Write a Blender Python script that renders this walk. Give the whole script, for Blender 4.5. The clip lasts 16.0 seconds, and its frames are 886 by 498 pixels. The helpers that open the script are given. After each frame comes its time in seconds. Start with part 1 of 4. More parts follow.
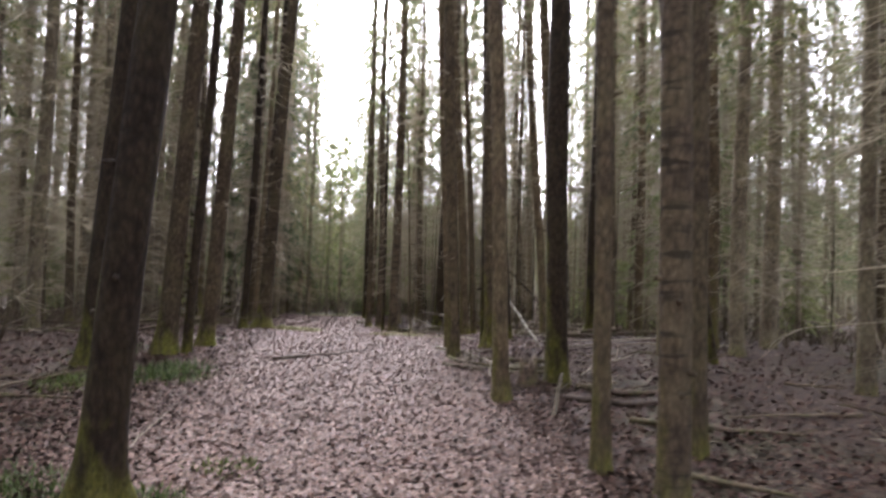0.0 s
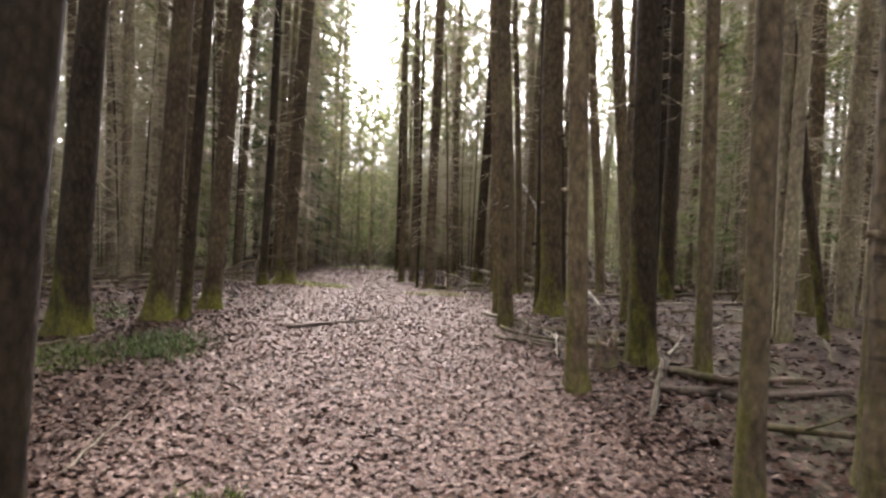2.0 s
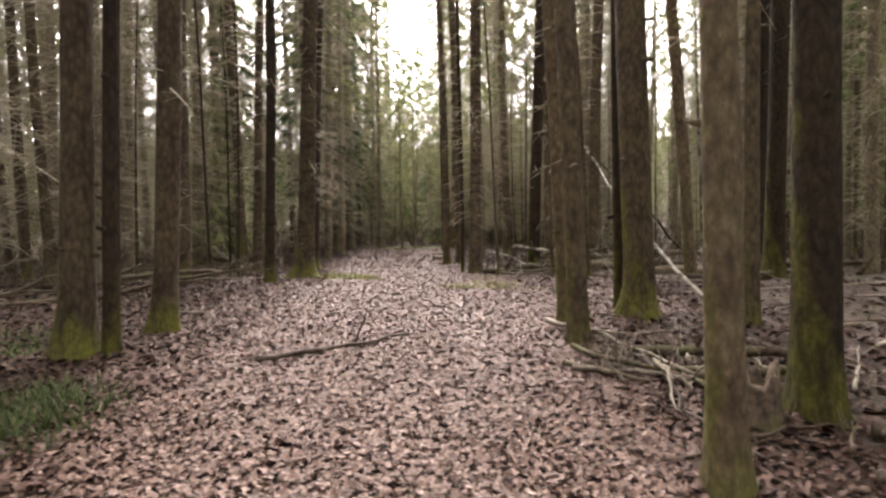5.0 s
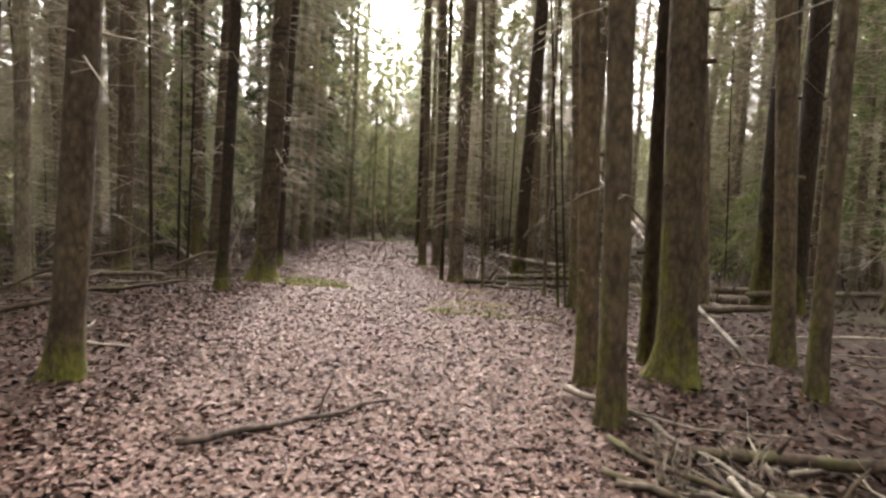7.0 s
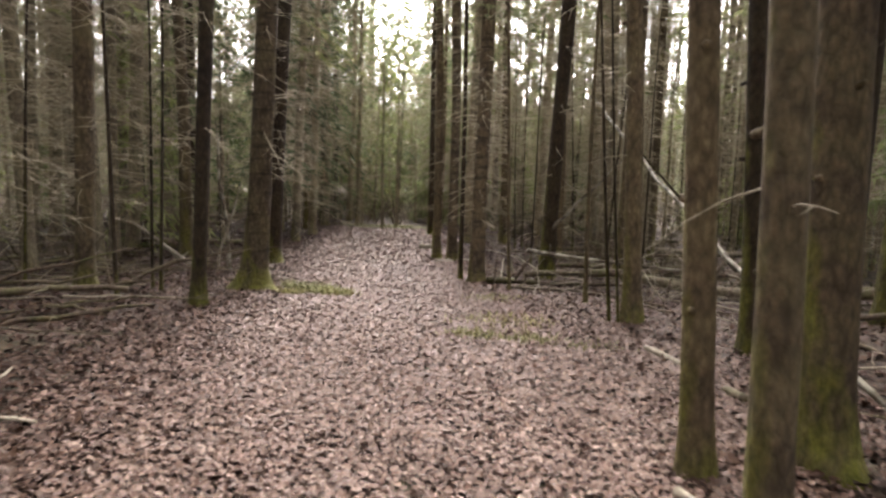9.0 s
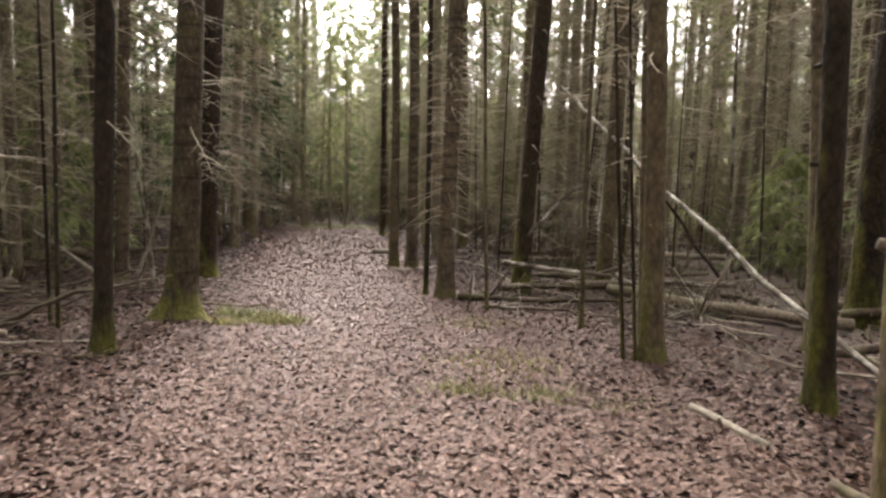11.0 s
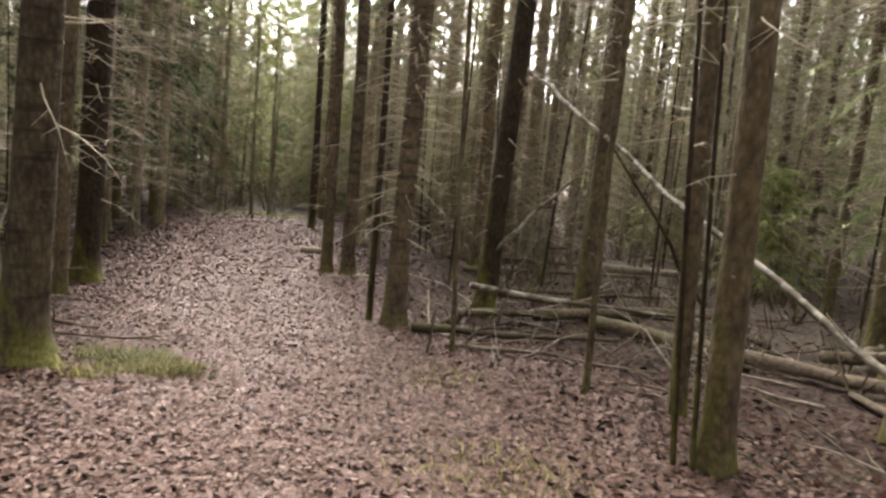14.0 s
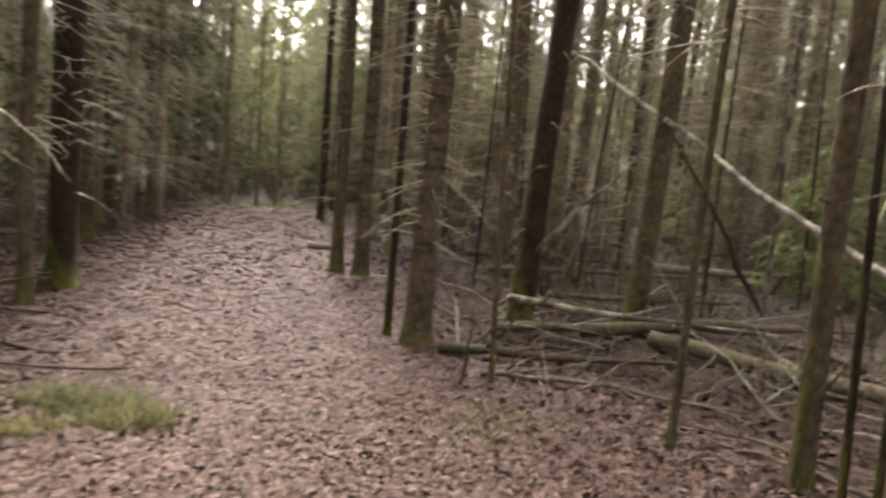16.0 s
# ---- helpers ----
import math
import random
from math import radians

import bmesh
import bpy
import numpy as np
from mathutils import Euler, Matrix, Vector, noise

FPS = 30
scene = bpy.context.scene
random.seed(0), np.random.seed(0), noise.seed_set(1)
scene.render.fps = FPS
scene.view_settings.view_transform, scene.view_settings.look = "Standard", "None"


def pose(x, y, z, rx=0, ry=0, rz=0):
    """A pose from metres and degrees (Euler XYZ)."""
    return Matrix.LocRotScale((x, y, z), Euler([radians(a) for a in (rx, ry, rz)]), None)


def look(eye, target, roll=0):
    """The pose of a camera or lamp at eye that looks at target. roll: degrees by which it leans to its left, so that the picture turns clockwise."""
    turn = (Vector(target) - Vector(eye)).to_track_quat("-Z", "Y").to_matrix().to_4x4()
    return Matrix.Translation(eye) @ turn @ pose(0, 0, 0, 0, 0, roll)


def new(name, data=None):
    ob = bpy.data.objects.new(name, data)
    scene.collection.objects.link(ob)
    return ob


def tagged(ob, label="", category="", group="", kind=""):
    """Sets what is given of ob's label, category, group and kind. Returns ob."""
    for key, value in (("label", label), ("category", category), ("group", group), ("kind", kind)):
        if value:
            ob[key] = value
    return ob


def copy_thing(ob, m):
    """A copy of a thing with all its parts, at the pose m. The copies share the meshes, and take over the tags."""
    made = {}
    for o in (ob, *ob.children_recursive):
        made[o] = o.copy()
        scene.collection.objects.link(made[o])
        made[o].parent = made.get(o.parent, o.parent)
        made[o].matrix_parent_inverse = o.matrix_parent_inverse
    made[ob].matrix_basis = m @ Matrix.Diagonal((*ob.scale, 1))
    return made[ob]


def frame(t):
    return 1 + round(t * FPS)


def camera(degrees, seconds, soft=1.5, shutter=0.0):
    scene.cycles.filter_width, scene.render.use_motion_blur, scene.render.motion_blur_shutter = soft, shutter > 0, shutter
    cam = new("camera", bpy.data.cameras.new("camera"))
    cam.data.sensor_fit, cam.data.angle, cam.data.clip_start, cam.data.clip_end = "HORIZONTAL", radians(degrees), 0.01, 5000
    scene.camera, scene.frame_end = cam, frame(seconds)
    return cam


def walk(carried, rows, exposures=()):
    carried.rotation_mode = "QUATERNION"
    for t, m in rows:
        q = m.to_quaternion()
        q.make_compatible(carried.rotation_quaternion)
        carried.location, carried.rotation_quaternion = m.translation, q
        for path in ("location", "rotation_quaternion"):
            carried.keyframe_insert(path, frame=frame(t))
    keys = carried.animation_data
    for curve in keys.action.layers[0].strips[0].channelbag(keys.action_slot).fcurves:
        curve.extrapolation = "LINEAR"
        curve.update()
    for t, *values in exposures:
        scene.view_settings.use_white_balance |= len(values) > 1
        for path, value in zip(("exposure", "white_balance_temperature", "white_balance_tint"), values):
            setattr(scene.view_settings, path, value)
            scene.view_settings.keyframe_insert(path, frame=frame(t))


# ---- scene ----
cam = camera(65.5, 16.0, soft=2.6, shutter=0.5)
ROWS = [
    (0.0, -0.062, 0.000, 1.539, 2.07, -1.62, -4.78),
    (0.5, -0.146, 0.430, 1.515, -1.42, -1.99, -3.17),
    (1.0, -0.156, 0.811, 1.529, -3.08, -2.25, -6.11),
    (1.5, -0.087, 1.215, 1.558, -1.37, -1.92, -4.74),
    (2.0, -0.130, 1.588, 1.530, -2.03, -2.01, -2.15),
    (2.5, -0.181, 1.935, 1.594, -1.81, -2.73, -5.93),
    (3.0, -0.080, 2.324, 1.545, -2.25, -1.98, -1.77),
    (3.5, -0.054, 2.694, 1.501, -4.79, -1.46, -1.04),
    (4.0, -0.089, 3.124, 1.554, -13.34, -1.10, 0.63),
    (4.5, 0.023, 3.519, 1.527, -7.70, -0.23, 0.01),
    (5.0, 0.070, 3.859, 1.534, -4.30, 1.00, 2.23),
    (7.5, -0.178, 5.461, 1.796, -6.61, -3.07, -0.17),
    (8.0, -0.151, 5.837, 1.798, -7.87, -3.01, 1.78),
    (8.5, -0.174, 6.184, 1.767, -7.05, -1.06, 1.77),
    (9.0, -0.284, 6.579, 1.846, -7.22, -1.55, 0.57),
    (11.5, -0.581, 8.237, 1.915, -8.07, -1.40, -5.79),
    (12.0, -0.647, 8.552, 1.907, -9.08, -1.89, -7.60),
    (12.5, -0.708, 8.819, 1.982, -9.76, -2.56, -8.29),
    (13.0, -0.659, 9.138, 1.942, -9.32, -2.22, -5.60),
    (13.5, -0.606, 9.415, 1.940, -8.28, -2.00, -4.67),
    (14.0, -0.685, 9.794, 1.960, -8.49, -5.15, -9.89),
    (14.5, -0.663, 10.080, 1.939, -9.90, -4.72, -7.69),
    (15.0, -0.576, 10.384, 1.954, -8.46, -1.69, -3.01),
    (15.5, -0.600, 10.634, 1.906, -9.50, -2.08, -2.70),
    (16.0, -0.685, 10.934, 1.924, -9.65, -5.22, -9.09),
]
walk(cam, [(t, pose(x, y, z, 90 + pitch, roll, yaw)) for t, x, y, z, pitch, roll, yaw in ROWS], exposures=[(0.0, 3.2, 5950, 19), (1.5, 3.4, 6350, 17), (3.0, 3.42, 6500, 16), (5.0, 3.42, 6700, 17), (9.0, 3.48, 6550, 14), (16.0, 3.5, 6650, 14)])

# ---- world and light ----
SUN_EL, SUN_AZ = radians(44), radians(-3)  # azimuth clockwise from +y
world = bpy.data.worlds.new("sky")
scene.world = world
world.use_nodes = True
wn = world.node_tree
sky = wn.nodes.new("ShaderNodeTexSky")
sky.sky_type, sky.sun_disc = "NISHITA", False
sky.sun_elevation, sky.sun_rotation = SUN_EL, SUN_AZ
sky.air_density, sky.dust_density, sky.ozone_density = 1.0, 6.0, 1.0
soften = wn.nodes.new("ShaderNodeHueSaturation")
soften.inputs["Saturation"].default_value = 0.18
wn.links.new(sky.outputs[0], soften.inputs["Color"])
wn.links.new(soften.outputs[0], wn.nodes["Background"].inputs[0])
wn.nodes["Background"].inputs[1].default_value = 0.15
lamp = bpy.data.lights.new("sun", "SUN")
lamp.energy, lamp.angle, lamp.color = 0.9, radians(40), (1.0, 0.95, 0.88)
sun = new("sun", lamp)
sun.matrix_world = look((math.sin(SUN_AZ) * 50, math.cos(SUN_AZ) * 50, math.tan(SUN_EL) * 50), (0, 0, 0))


# ---- materials ----
def nodes_of(name, rough=0.9):
    m = bpy.data.materials.new(name)
    m.use_nodes = True
    bsdf = m.node_tree.nodes["Principled BSDF"]
    bsdf.inputs["Roughness"].default_value = rough
    bsdf.inputs["Specular IOR Level"].default_value = 0.25
    return m, m.node_tree, bsdf


def add(tree, kind, **values):
    n = tree.nodes.new(kind)
    for key, value in values.items():
        n.inputs[key.replace("_", " ")].default_value = value
    return n


def coords(tree, scale=(1, 1, 1)):
    c = tree.nodes.new("ShaderNodeTexCoord")
    mp = add(tree, "ShaderNodeMapping", Scale=scale)
    tree.links.new(c.outputs["Object"], mp.inputs["Vector"])
    return mp.outputs[0]


def ramp(tree, source, stops):
    r = tree.nodes.new("ShaderNodeValToRGB")
    while len(r.color_ramp.elements) < len(stops):
        r.color_ramp.elements.new(0.5)
    for e, (at, c) in zip(r.color_ramp.elements, stops):
        e.position, e.color = at, (*c, 1) if len(c) == 3 else c
    tree.links.new(source, r.inputs[0])
    return r.outputs[0]


def mixed(tree, fac, a, b, blend="MIX"):
    m = tree.nodes.new("ShaderNodeMix")
    m.data_type, m.blend_type = "RGBA", blend
    for value, socket in ((fac, m.inputs[0]), (a, m.inputs[6]), (b, m.inputs[7])):
        if isinstance(value, (int, float)):
            socket.default_value = value
        elif isinstance(value, tuple):
            socket.default_value = (*value, 1)
        else:
            tree.links.new(value, socket)
    return m.outputs[2]


def maths(tree, op, a, b=0.0, clamp=False):
    m = tree.nodes.new("ShaderNodeMath")
    m.operation, m.use_clamp = op, clamp
    for value, socket in ((a, m.inputs[0]), (b, m.inputs[1])):
        if isinstance(value, (int, float)):
            socket.default_value = value
        else:
            tree.links.new(value, socket)
    return m.outputs[0]


def bumped(tree, bsdf, height, strength, distance):
    b = add(tree, "ShaderNodeBump", Strength=strength, Distance=distance)
    tree.links.new(height, b.inputs["Height"])
    tree.links.new(b.outputs[0], bsdf.inputs["Normal"])


def bark(name, dark, light, moss_top, moss_amount, rings=0.0):
    """Flaky bark with moss round the foot; heights count from the foot of the trunk."""
    m, t, bsdf = nodes_of(name, 0.92)
    v = coords(t, (1, 1, 0.55))
    fine = add(t, "ShaderNodeTexNoise", Scale=38.0, Detail=6.0, Roughness=0.7)
    plates = add(t, "ShaderNodeTexVoronoi", Scale=26.0)
    broad = add(t, "ShaderNodeTexNoise", Scale=3.2, Detail=3.0)
    for n in (fine, plates):
        t.links.new(v, n.inputs["Vector"])
    t.links.new(coords(t), broad.inputs["Vector"])
    info = t.nodes.new("ShaderNodeObjectInfo")
    base = ramp(t, fine.outputs[0], [(0.3, dark), (0.7, light)])
    base = mixed(t, maths(t, "MULTIPLY", plates.outputs["Distance"], 0.9), base, tuple(c * 0.55 for c in dark))
    patch = ramp(t, broad.outputs[0], [(0.35, (0.75, 0.72, 0.7)), (0.68, (1.25, 1.22, 1.12))])
    base = mixed(t, 1.0, base, patch, "MULTIPLY")
    tone = ramp(t, info.outputs["Random"], [(0.0, (0.78, 0.76, 0.74)), (1.0, (1.2, 1.16, 1.1))])
    base = mixed(t, 1.0, base, tone, "MULTIPLY")
    c = t.nodes.new("ShaderNodeTexCoord")
    xyz = t.nodes.new("ShaderNodeSeparateXYZ")
    t.links.new(c.outputs["Object"], xyz.inputs[0])
    if rings:
        wave = add(t, "ShaderNodeTexNoise", Scale=1.0, Detail=2.0)
        t.links.new(coords(t, (2.5, 2.5, 17.0)), wave.inputs["Vector"])
        band = ramp(t, wave.outputs[0], [(0.56, (0, 0, 0)), (0.66, (1, 1, 1))])
        base = mixed(t, maths(t, "MULTIPLY", band, rings), base, tuple(c * 0.35 for c in dark))
    # moss: thick at the foot, thinning out upwards in patches
    mossn = add(t, "ShaderNodeTexNoise", Scale=9.0, Detail=5.0)
    t.links.new(coords(t, (1, 1, 0.45)), mossn.inputs["Vector"])
    facing = t.nodes.new("ShaderNodeSeparateXYZ")
    t.links.new(c.outputs["Normal"], facing.inputs[0])
    damp = maths(t, "MULTIPLY", facing.outputs["X"], -0.75, clamp=True)  # the damp side
    level = maths(t, "MULTIPLY", maths(t, "DIVIDE", xyz.outputs["Z"], moss_top), maths(t, "SUBTRACT", 1.0, damp))
    cover = maths(t, "SUBTRACT", maths(t, "MULTIPLY", mossn.outputs[0], 1.9), maths(t, "ADD", level, 0.42))
    cover = maths(t, "MULTIPLY", cover, 0.95 * moss_amount, clamp=True)
    film = maths(t, "MULTIPLY", maths(t, "SUBTRACT", broad.outputs[0], 0.45), 0.9 * moss_amount, clamp=True)
    base = mixed(t, film, base, (light[0] * 0.55, light[1] * 0.68, light[2] * 0.42))
    mosscol = ramp(t, fine.outputs[0], [(0.3, (0.055, 0.06, 0.011)), (0.7, (0.21, 0.2, 0.032))])
    base = mixed(t, cover, base, mosscol)
    t.links.new(base, bsdf.inputs["Base Color"])
    height = maths(t, "ADD", fine.outputs[0], maths(t, "MULTIPLY", plates.outputs["Distance"], -0.8))
    bumped(t, bsdf, height, 0.7, 0.022)
    return m


BARK = bark("spruce_bark", (0.078, 0.06, 0.04), (0.23, 0.182, 0.124), 0.75, 1.0)
BARK_MOSS = bark("mossy_bark", (0.05, 0.038, 0.026), (0.155, 0.12, 0.082), 0.75, 1.5)
BARK_SCAR = bark("scarred_mossy_bark", (0.045, 0.035, 0.024), (0.145, 0.112, 0.077), 0.75, 1.4, rings=0.75)
BARK_DARK = bark("dark_bark", (0.024, 0.017, 0.012), (0.078, 0.056, 0.039), 0.9, 1.1)
BARK_RING = bark("ringed_bark", (0.085, 0.065, 0.046), (0.21, 0.168, 0.12), 0.4, 0.8, rings=0.8)
# bark colour lightened to stand in for the haze before farther trunks
BARK_HAZED = bark("hazed_bark", (0.16, 0.137, 0.1), (0.36, 0.315, 0.235), 0.35, 0.8)


def timber(name, dark, light, spots=None, green=0.0):
    m, t, bsdf = nodes_of(name, 0.85)
    n = add(t, "ShaderNodeTexNoise", Scale=24.0, Detail=5.0)
    big = add(t, "ShaderNodeTexNoise", Scale=4.5, Detail=3.0)
    t.links.new(coords(t), n.inputs["Vector"])
    t.links.new(coords(t), big.inputs["Vector"])
    base = ramp(t, n.outputs[0], [(0.3, dark), (0.7, light)])
    if spots:
        base = mixed(t, ramp(t, big.outputs[0], [(0.44, (0, 0, 0)), (0.56, (1, 1, 1))]), base, spots)
    if green:
        base = mixed(t, maths(t, "MULTIPLY", maths(t, "SUBTRACT", big.outputs[0], 0.45), green * 4, clamp=True), base, (0.08, 0.1, 0.02))
    info = t.nodes.new("ShaderNodeObjectInfo")
    base = mixed(t, 1.0, base, ramp(t, info.outputs["Random"], [(0, (0.75, 0.73, 0.7)), (1, (1.2, 1.2, 1.15))]), "MULTIPLY")
    t.links.new(base, bsdf.inputs["Base Color"])
    bumped(t, bsdf, n.outputs[0], 0.7, 0.01)
    return m


DEADWOOD = timber("dead_wood", (0.09, 0.071, 0.054), (0.25, 0.205, 0.16), green=0.1)
LOGWOOD = timber("log_wood", (0.065, 0.048, 0.035), (0.17, 0.132, 0.096), green=0.4)
ROTTEN = timber("rotten_wood", (0.03, 0.022, 0.017), (0.13, 0.09, 0.065), green=0.5)
STICK = timber("stick_wood", (0.03, 0.022, 0.017), (0.1, 0.075, 0.06))
PALE = timber("pale_wood", (0.18, 0.15, 0.115), (0.35, 0.31, 0.25))
BIRCH = timber("birch_bark", (0.19, 0.17, 0.135), (0.4, 0.37, 0.315), spots=(0.085, 0.068, 0.05))
TWIG = timber("twig_bark", (0.22, 0.19, 0.14), (0.46, 0.4, 0.3))


def foliage(name, dark, light, through_light=0.25):
    m, t, bsdf = nodes_of(name, 0.7)
    geo = t.nodes.new("ShaderNodeNewGeometry")
    info = t.nodes.new("ShaderNodeObjectInfo")
    c = ramp(t, geo.outputs["Random Per Island"], [(0.0, dark), (1.0, light)])
    c = mixed(t, 1.0, c, ramp(t, info.outputs["Random"], [(0, (0.75, 0.8, 0.8)), (1, (1.2, 1.15, 0.95))]), "MULTIPLY")
    t.links.new(c, bsdf.inputs["Base Color"])
    tr = t.nodes.new("ShaderNodeBsdfTranslucent")
    t.links.new(c, tr.inputs["Color"])
    mx = t.nodes.new("ShaderNodeMixShader")
    mx.inputs[0].default_value = through_light
    out = t.nodes["Material Output"]
    t.links.new(bsdf.outputs[0], mx.inputs[1])
    t.links.new(tr.outputs[0], mx.inputs[2])
    t.links.new(mx.outputs[0], out.inputs[0])
    return m


NEEDLES = foliage("spruce_needles", (0.1, 0.11, 0.055), (0.22, 0.225, 0.12), 0.45)
DARKFIR = foliage("dark_fir_needles", (0.045, 0.062, 0.032), (0.11, 0.14, 0.065), 0.35)
FRESH = foliage("fir_needles", (0.13, 0.155, 0.07), (0.28, 0.31, 0.15), 0.5)
GRASS = foliage("grass_blades", (0.12, 0.11, 0.045), (0.3, 0.27, 0.13), 0.35)
DARKGRASS = foliage("sedge_blades", (0.035, 0.055, 0.016), (0.11, 0.135, 0.042), 0.35)


def leaf_material(name, tone, gloss=0.24):
    m, t, bsdf = nodes_of(name, 0.62)
    geo = t.nodes.new("ShaderNodeNewGeometry")
    c = ramp(t, geo.outputs["Random Per Island"],
             [(0.0, (0.105, 0.064, 0.049)), (0.2, (0.132, 0.082, 0.063)), (0.55, (0.165, 0.107, 0.083)), (0.8, (0.225, 0.155, 0.124)), (1.0, (0.31, 0.232, 0.188))])
    info = t.nodes.new("ShaderNodeObjectInfo")
    c = mixed(t, 1.0, c, ramp(t, info.outputs["Random"], [(0, (0.8, 0.78, 0.78)), (1, (1.15, 1.1, 1.1))]), "MULTIPLY")
    n = add(t, "ShaderNodeTexNoise", Scale=60.0, Detail=3.0)
    t.links.new(coords(t), n.inputs["Vector"])
    c = mixed(t, 0.6, c, ramp(t, n.outputs[0], [(0.3, (0.6, 0.58, 0.56)), (0.7, (1.25, 1.25, 1.25))]), "MULTIPLY")
    c = mixed(t, 1.0, c, tone, "MULTIPLY")
    t.links.new(c, bsdf.inputs["Base Color"])
    bsdf.inputs["Specular IOR Level"].default_value = gloss
    return m


LEAF = leaf_material("dead_beech_leaf", (0.745, 0.68, 0.63))
# old leaves, their tone also darkened for the shade off the path
SHADED_OLD_LEAF = leaf_material("shaded_old_leaf", (0.23, 0.175, 0.137), 0.08)
MATTED = leaf_material("matted_leaf", (0.5, 0.45, 0.41), 0.15)


def soil_material():
    m, t, bsdf = nodes_of("forest_soil", 0.95)
    fine = add(t, "ShaderNodeTexVoronoi", Scale=19.0)
    mid = add(t, "ShaderNodeTexNoise", Scale=7.0, Detail=6.0, Roughness=0.7)
    broad = add(t, "ShaderNodeTexNoise", Scale=0.55, Detail=4.0)
    for n in (fine, mid, broad):
        t.links.new(coords(t), n.inputs["Vector"])
    c = ramp(t, fine.outputs["Color"], [(0.15, (0.028, 0.019, 0.014)), (0.55, (0.058, 0.039, 0.028)), (0.9, (0.092, 0.062, 0.045))])
    c = mixed(t, 1.0, c, ramp(t, mid.outputs[0], [(0.3, (0.5, 0.5, 0.5)), (0.7, (1.2, 1.2, 1.2))]), "MULTIPLY")
    c = mixed(t, ramp(t, broad.outputs[0], [(0.5, (0, 0, 0)), (0.7, (0.5, 0.5, 0.5))]), c, (0.05, 0.058, 0.022))
    t.links.new(c, bsdf.inputs["Base Color"])
    bumped(t, bsdf, maths(t, "ADD", mid.outputs[0], maths(t, "MULTIPLY", fine.outputs["Distance"], 0.6)), 0.9, 0.03)
    return m


SOIL = soil_material()

# ---- mesh helpers ----
rng = np.random.default_rng(7)


def mesh_of(name, verts, faces, material, smooth=False):
    me = bpy.data.meshes.new(name)
    me.from_pydata([tuple(map(float, v)) for v in verts], [], [tuple(map(int, q)) for q in faces])
    me.materials.append(material)
    if smooth:
        me.polygons.foreach_set("use_smooth", [True] * len(me.polygons))
    me.update()
    return me


def part(name, me, parent, label=""):
    ob = new(name, me)
    ob.parent = parent
    if label:
        ob["label"] = label
    return ob


class Shape:
    """Collects tubes and blades into one mesh."""

    def __init__(self):
        self.v, self.f = [], []

    def tube(self, points, radii, sides=6, cap=True, lumps=0.0, seed=0):
        p = np.asarray(points, float)
        n = len(p)
        d = np.gradient(p, axis=0)
        d /= np.linalg.norm(d, axis=1)[:, None] + 1e-9
        ref = np.array([0, 0, 1.0]) if abs(d[0][2]) < 0.8 else np.array([1.0, 0, 0])
        start = len(self.v)
        r8 = np.random.default_rng(seed)
        for i in range(n):
            a = np.cross(d[i], ref)
            a /= np.linalg.norm(a) + 1e-9
            b = np.cross(d[i], a)
            for k in range(sides):
                ang = 2 * math.pi * k / sides
                r = radii[i] * (1 + lumps * r8.uniform(-1, 1))
                self.v.append(p[i] + r * (math.cos(ang) * a + math.sin(ang) * b))
        for i in range(n - 1):
            for k in range(sides):
                k2 = (k + 1) % sides
                o = start + i * sides
                self.f.append((o + k, o + k2, o + sides + k2, o + sides + k))
        if cap:
            self.f.append(tuple(start + k for k in range(sides))[::-1])
            self.f.append(tuple(start + (n - 1) * sides + k for k in range(sides)))

    def blade(self, a, b, width, side):
        o = len(self.v)
        a, b, side = np.asarray(a, float), np.asarray(b, float), np.asarray(side, float)
        self.v += [a - side * width * 0.4, a + side * width * 0.4, b]
        m = (a + b) / 2
        self.v += [m + side * width * 0.6, m - side * width * 0.6]
        self.f += [(o, o + 1, o + 3, o + 4), (o + 4, o + 3, o + 2)]

    def mesh(self, name, material, smooth=True):
        return mesh_of(name, self.v, self.f, material, smooth)


# ---- ground ----
HEIGHTS = [-0.05, 0.0, 0.05, 0.14, 0.3, 0.44, 0.49, 0.42, 0.28, 0.12, 0.0, -0.08, -0.14, -0.2, -0.26, -0.31, -0.37, -0.42, -0.46, -0.49, -0.52, -0.54, -0.56, -0.58]
FINE = np.convolve(np.pad(np.interp(np.arange(-6, 50, 0.25), np.arange(-2, 46, 2.0), HEIGHTS), 4, "edge"), np.ones(9) / 9, "valid")


def path_x(y):
    """The middle line of the path."""
    return np.interp(y, [-5, 4, 9, 14, 18, 24, 30, 40, 60], [-0.2, -0.35, -0.4, -0.75, -1.4, -1.95, -2.4, -3.2, -4.6])


def gz(x, y):
    x, y = np.asarray(x, float), np.asarray(y, float)
    z = np.interp(y, np.arange(-6, 50, 0.25), FINE)
    off = np.clip((np.abs(x - path_x(y)) - 1.5) / 1.5, 0, 1)
    z = z + 0.05 * np.clip((path_x(y) - x - 0.9) / 0.8, 0, 1)
    bumps = 0.05 * np.sin(1.7 * x + 0.6 * y) * np.sin(0.9 * y - 0.5 * x) + 0.03 * np.sin(4.1 * x - 2.2 * y + 1.0) * np.sin(3.1 * y + 1.3 * x)
    return z + off * bumps + 0.008 * np.sin(7.3 * x + 2.1 * y) * np.sin(6.1 * y - 3.0 * x)


def lines(lo, hi, step, far):
    mid = list(np.arange(lo, hi + 1e-6, step))
    out = [0.5, 1.2, 2.5, 5, 10, 20, 40, 80, far]
    return np.array([lo - d for d in reversed(out)] + mid + [hi + d for d in out])


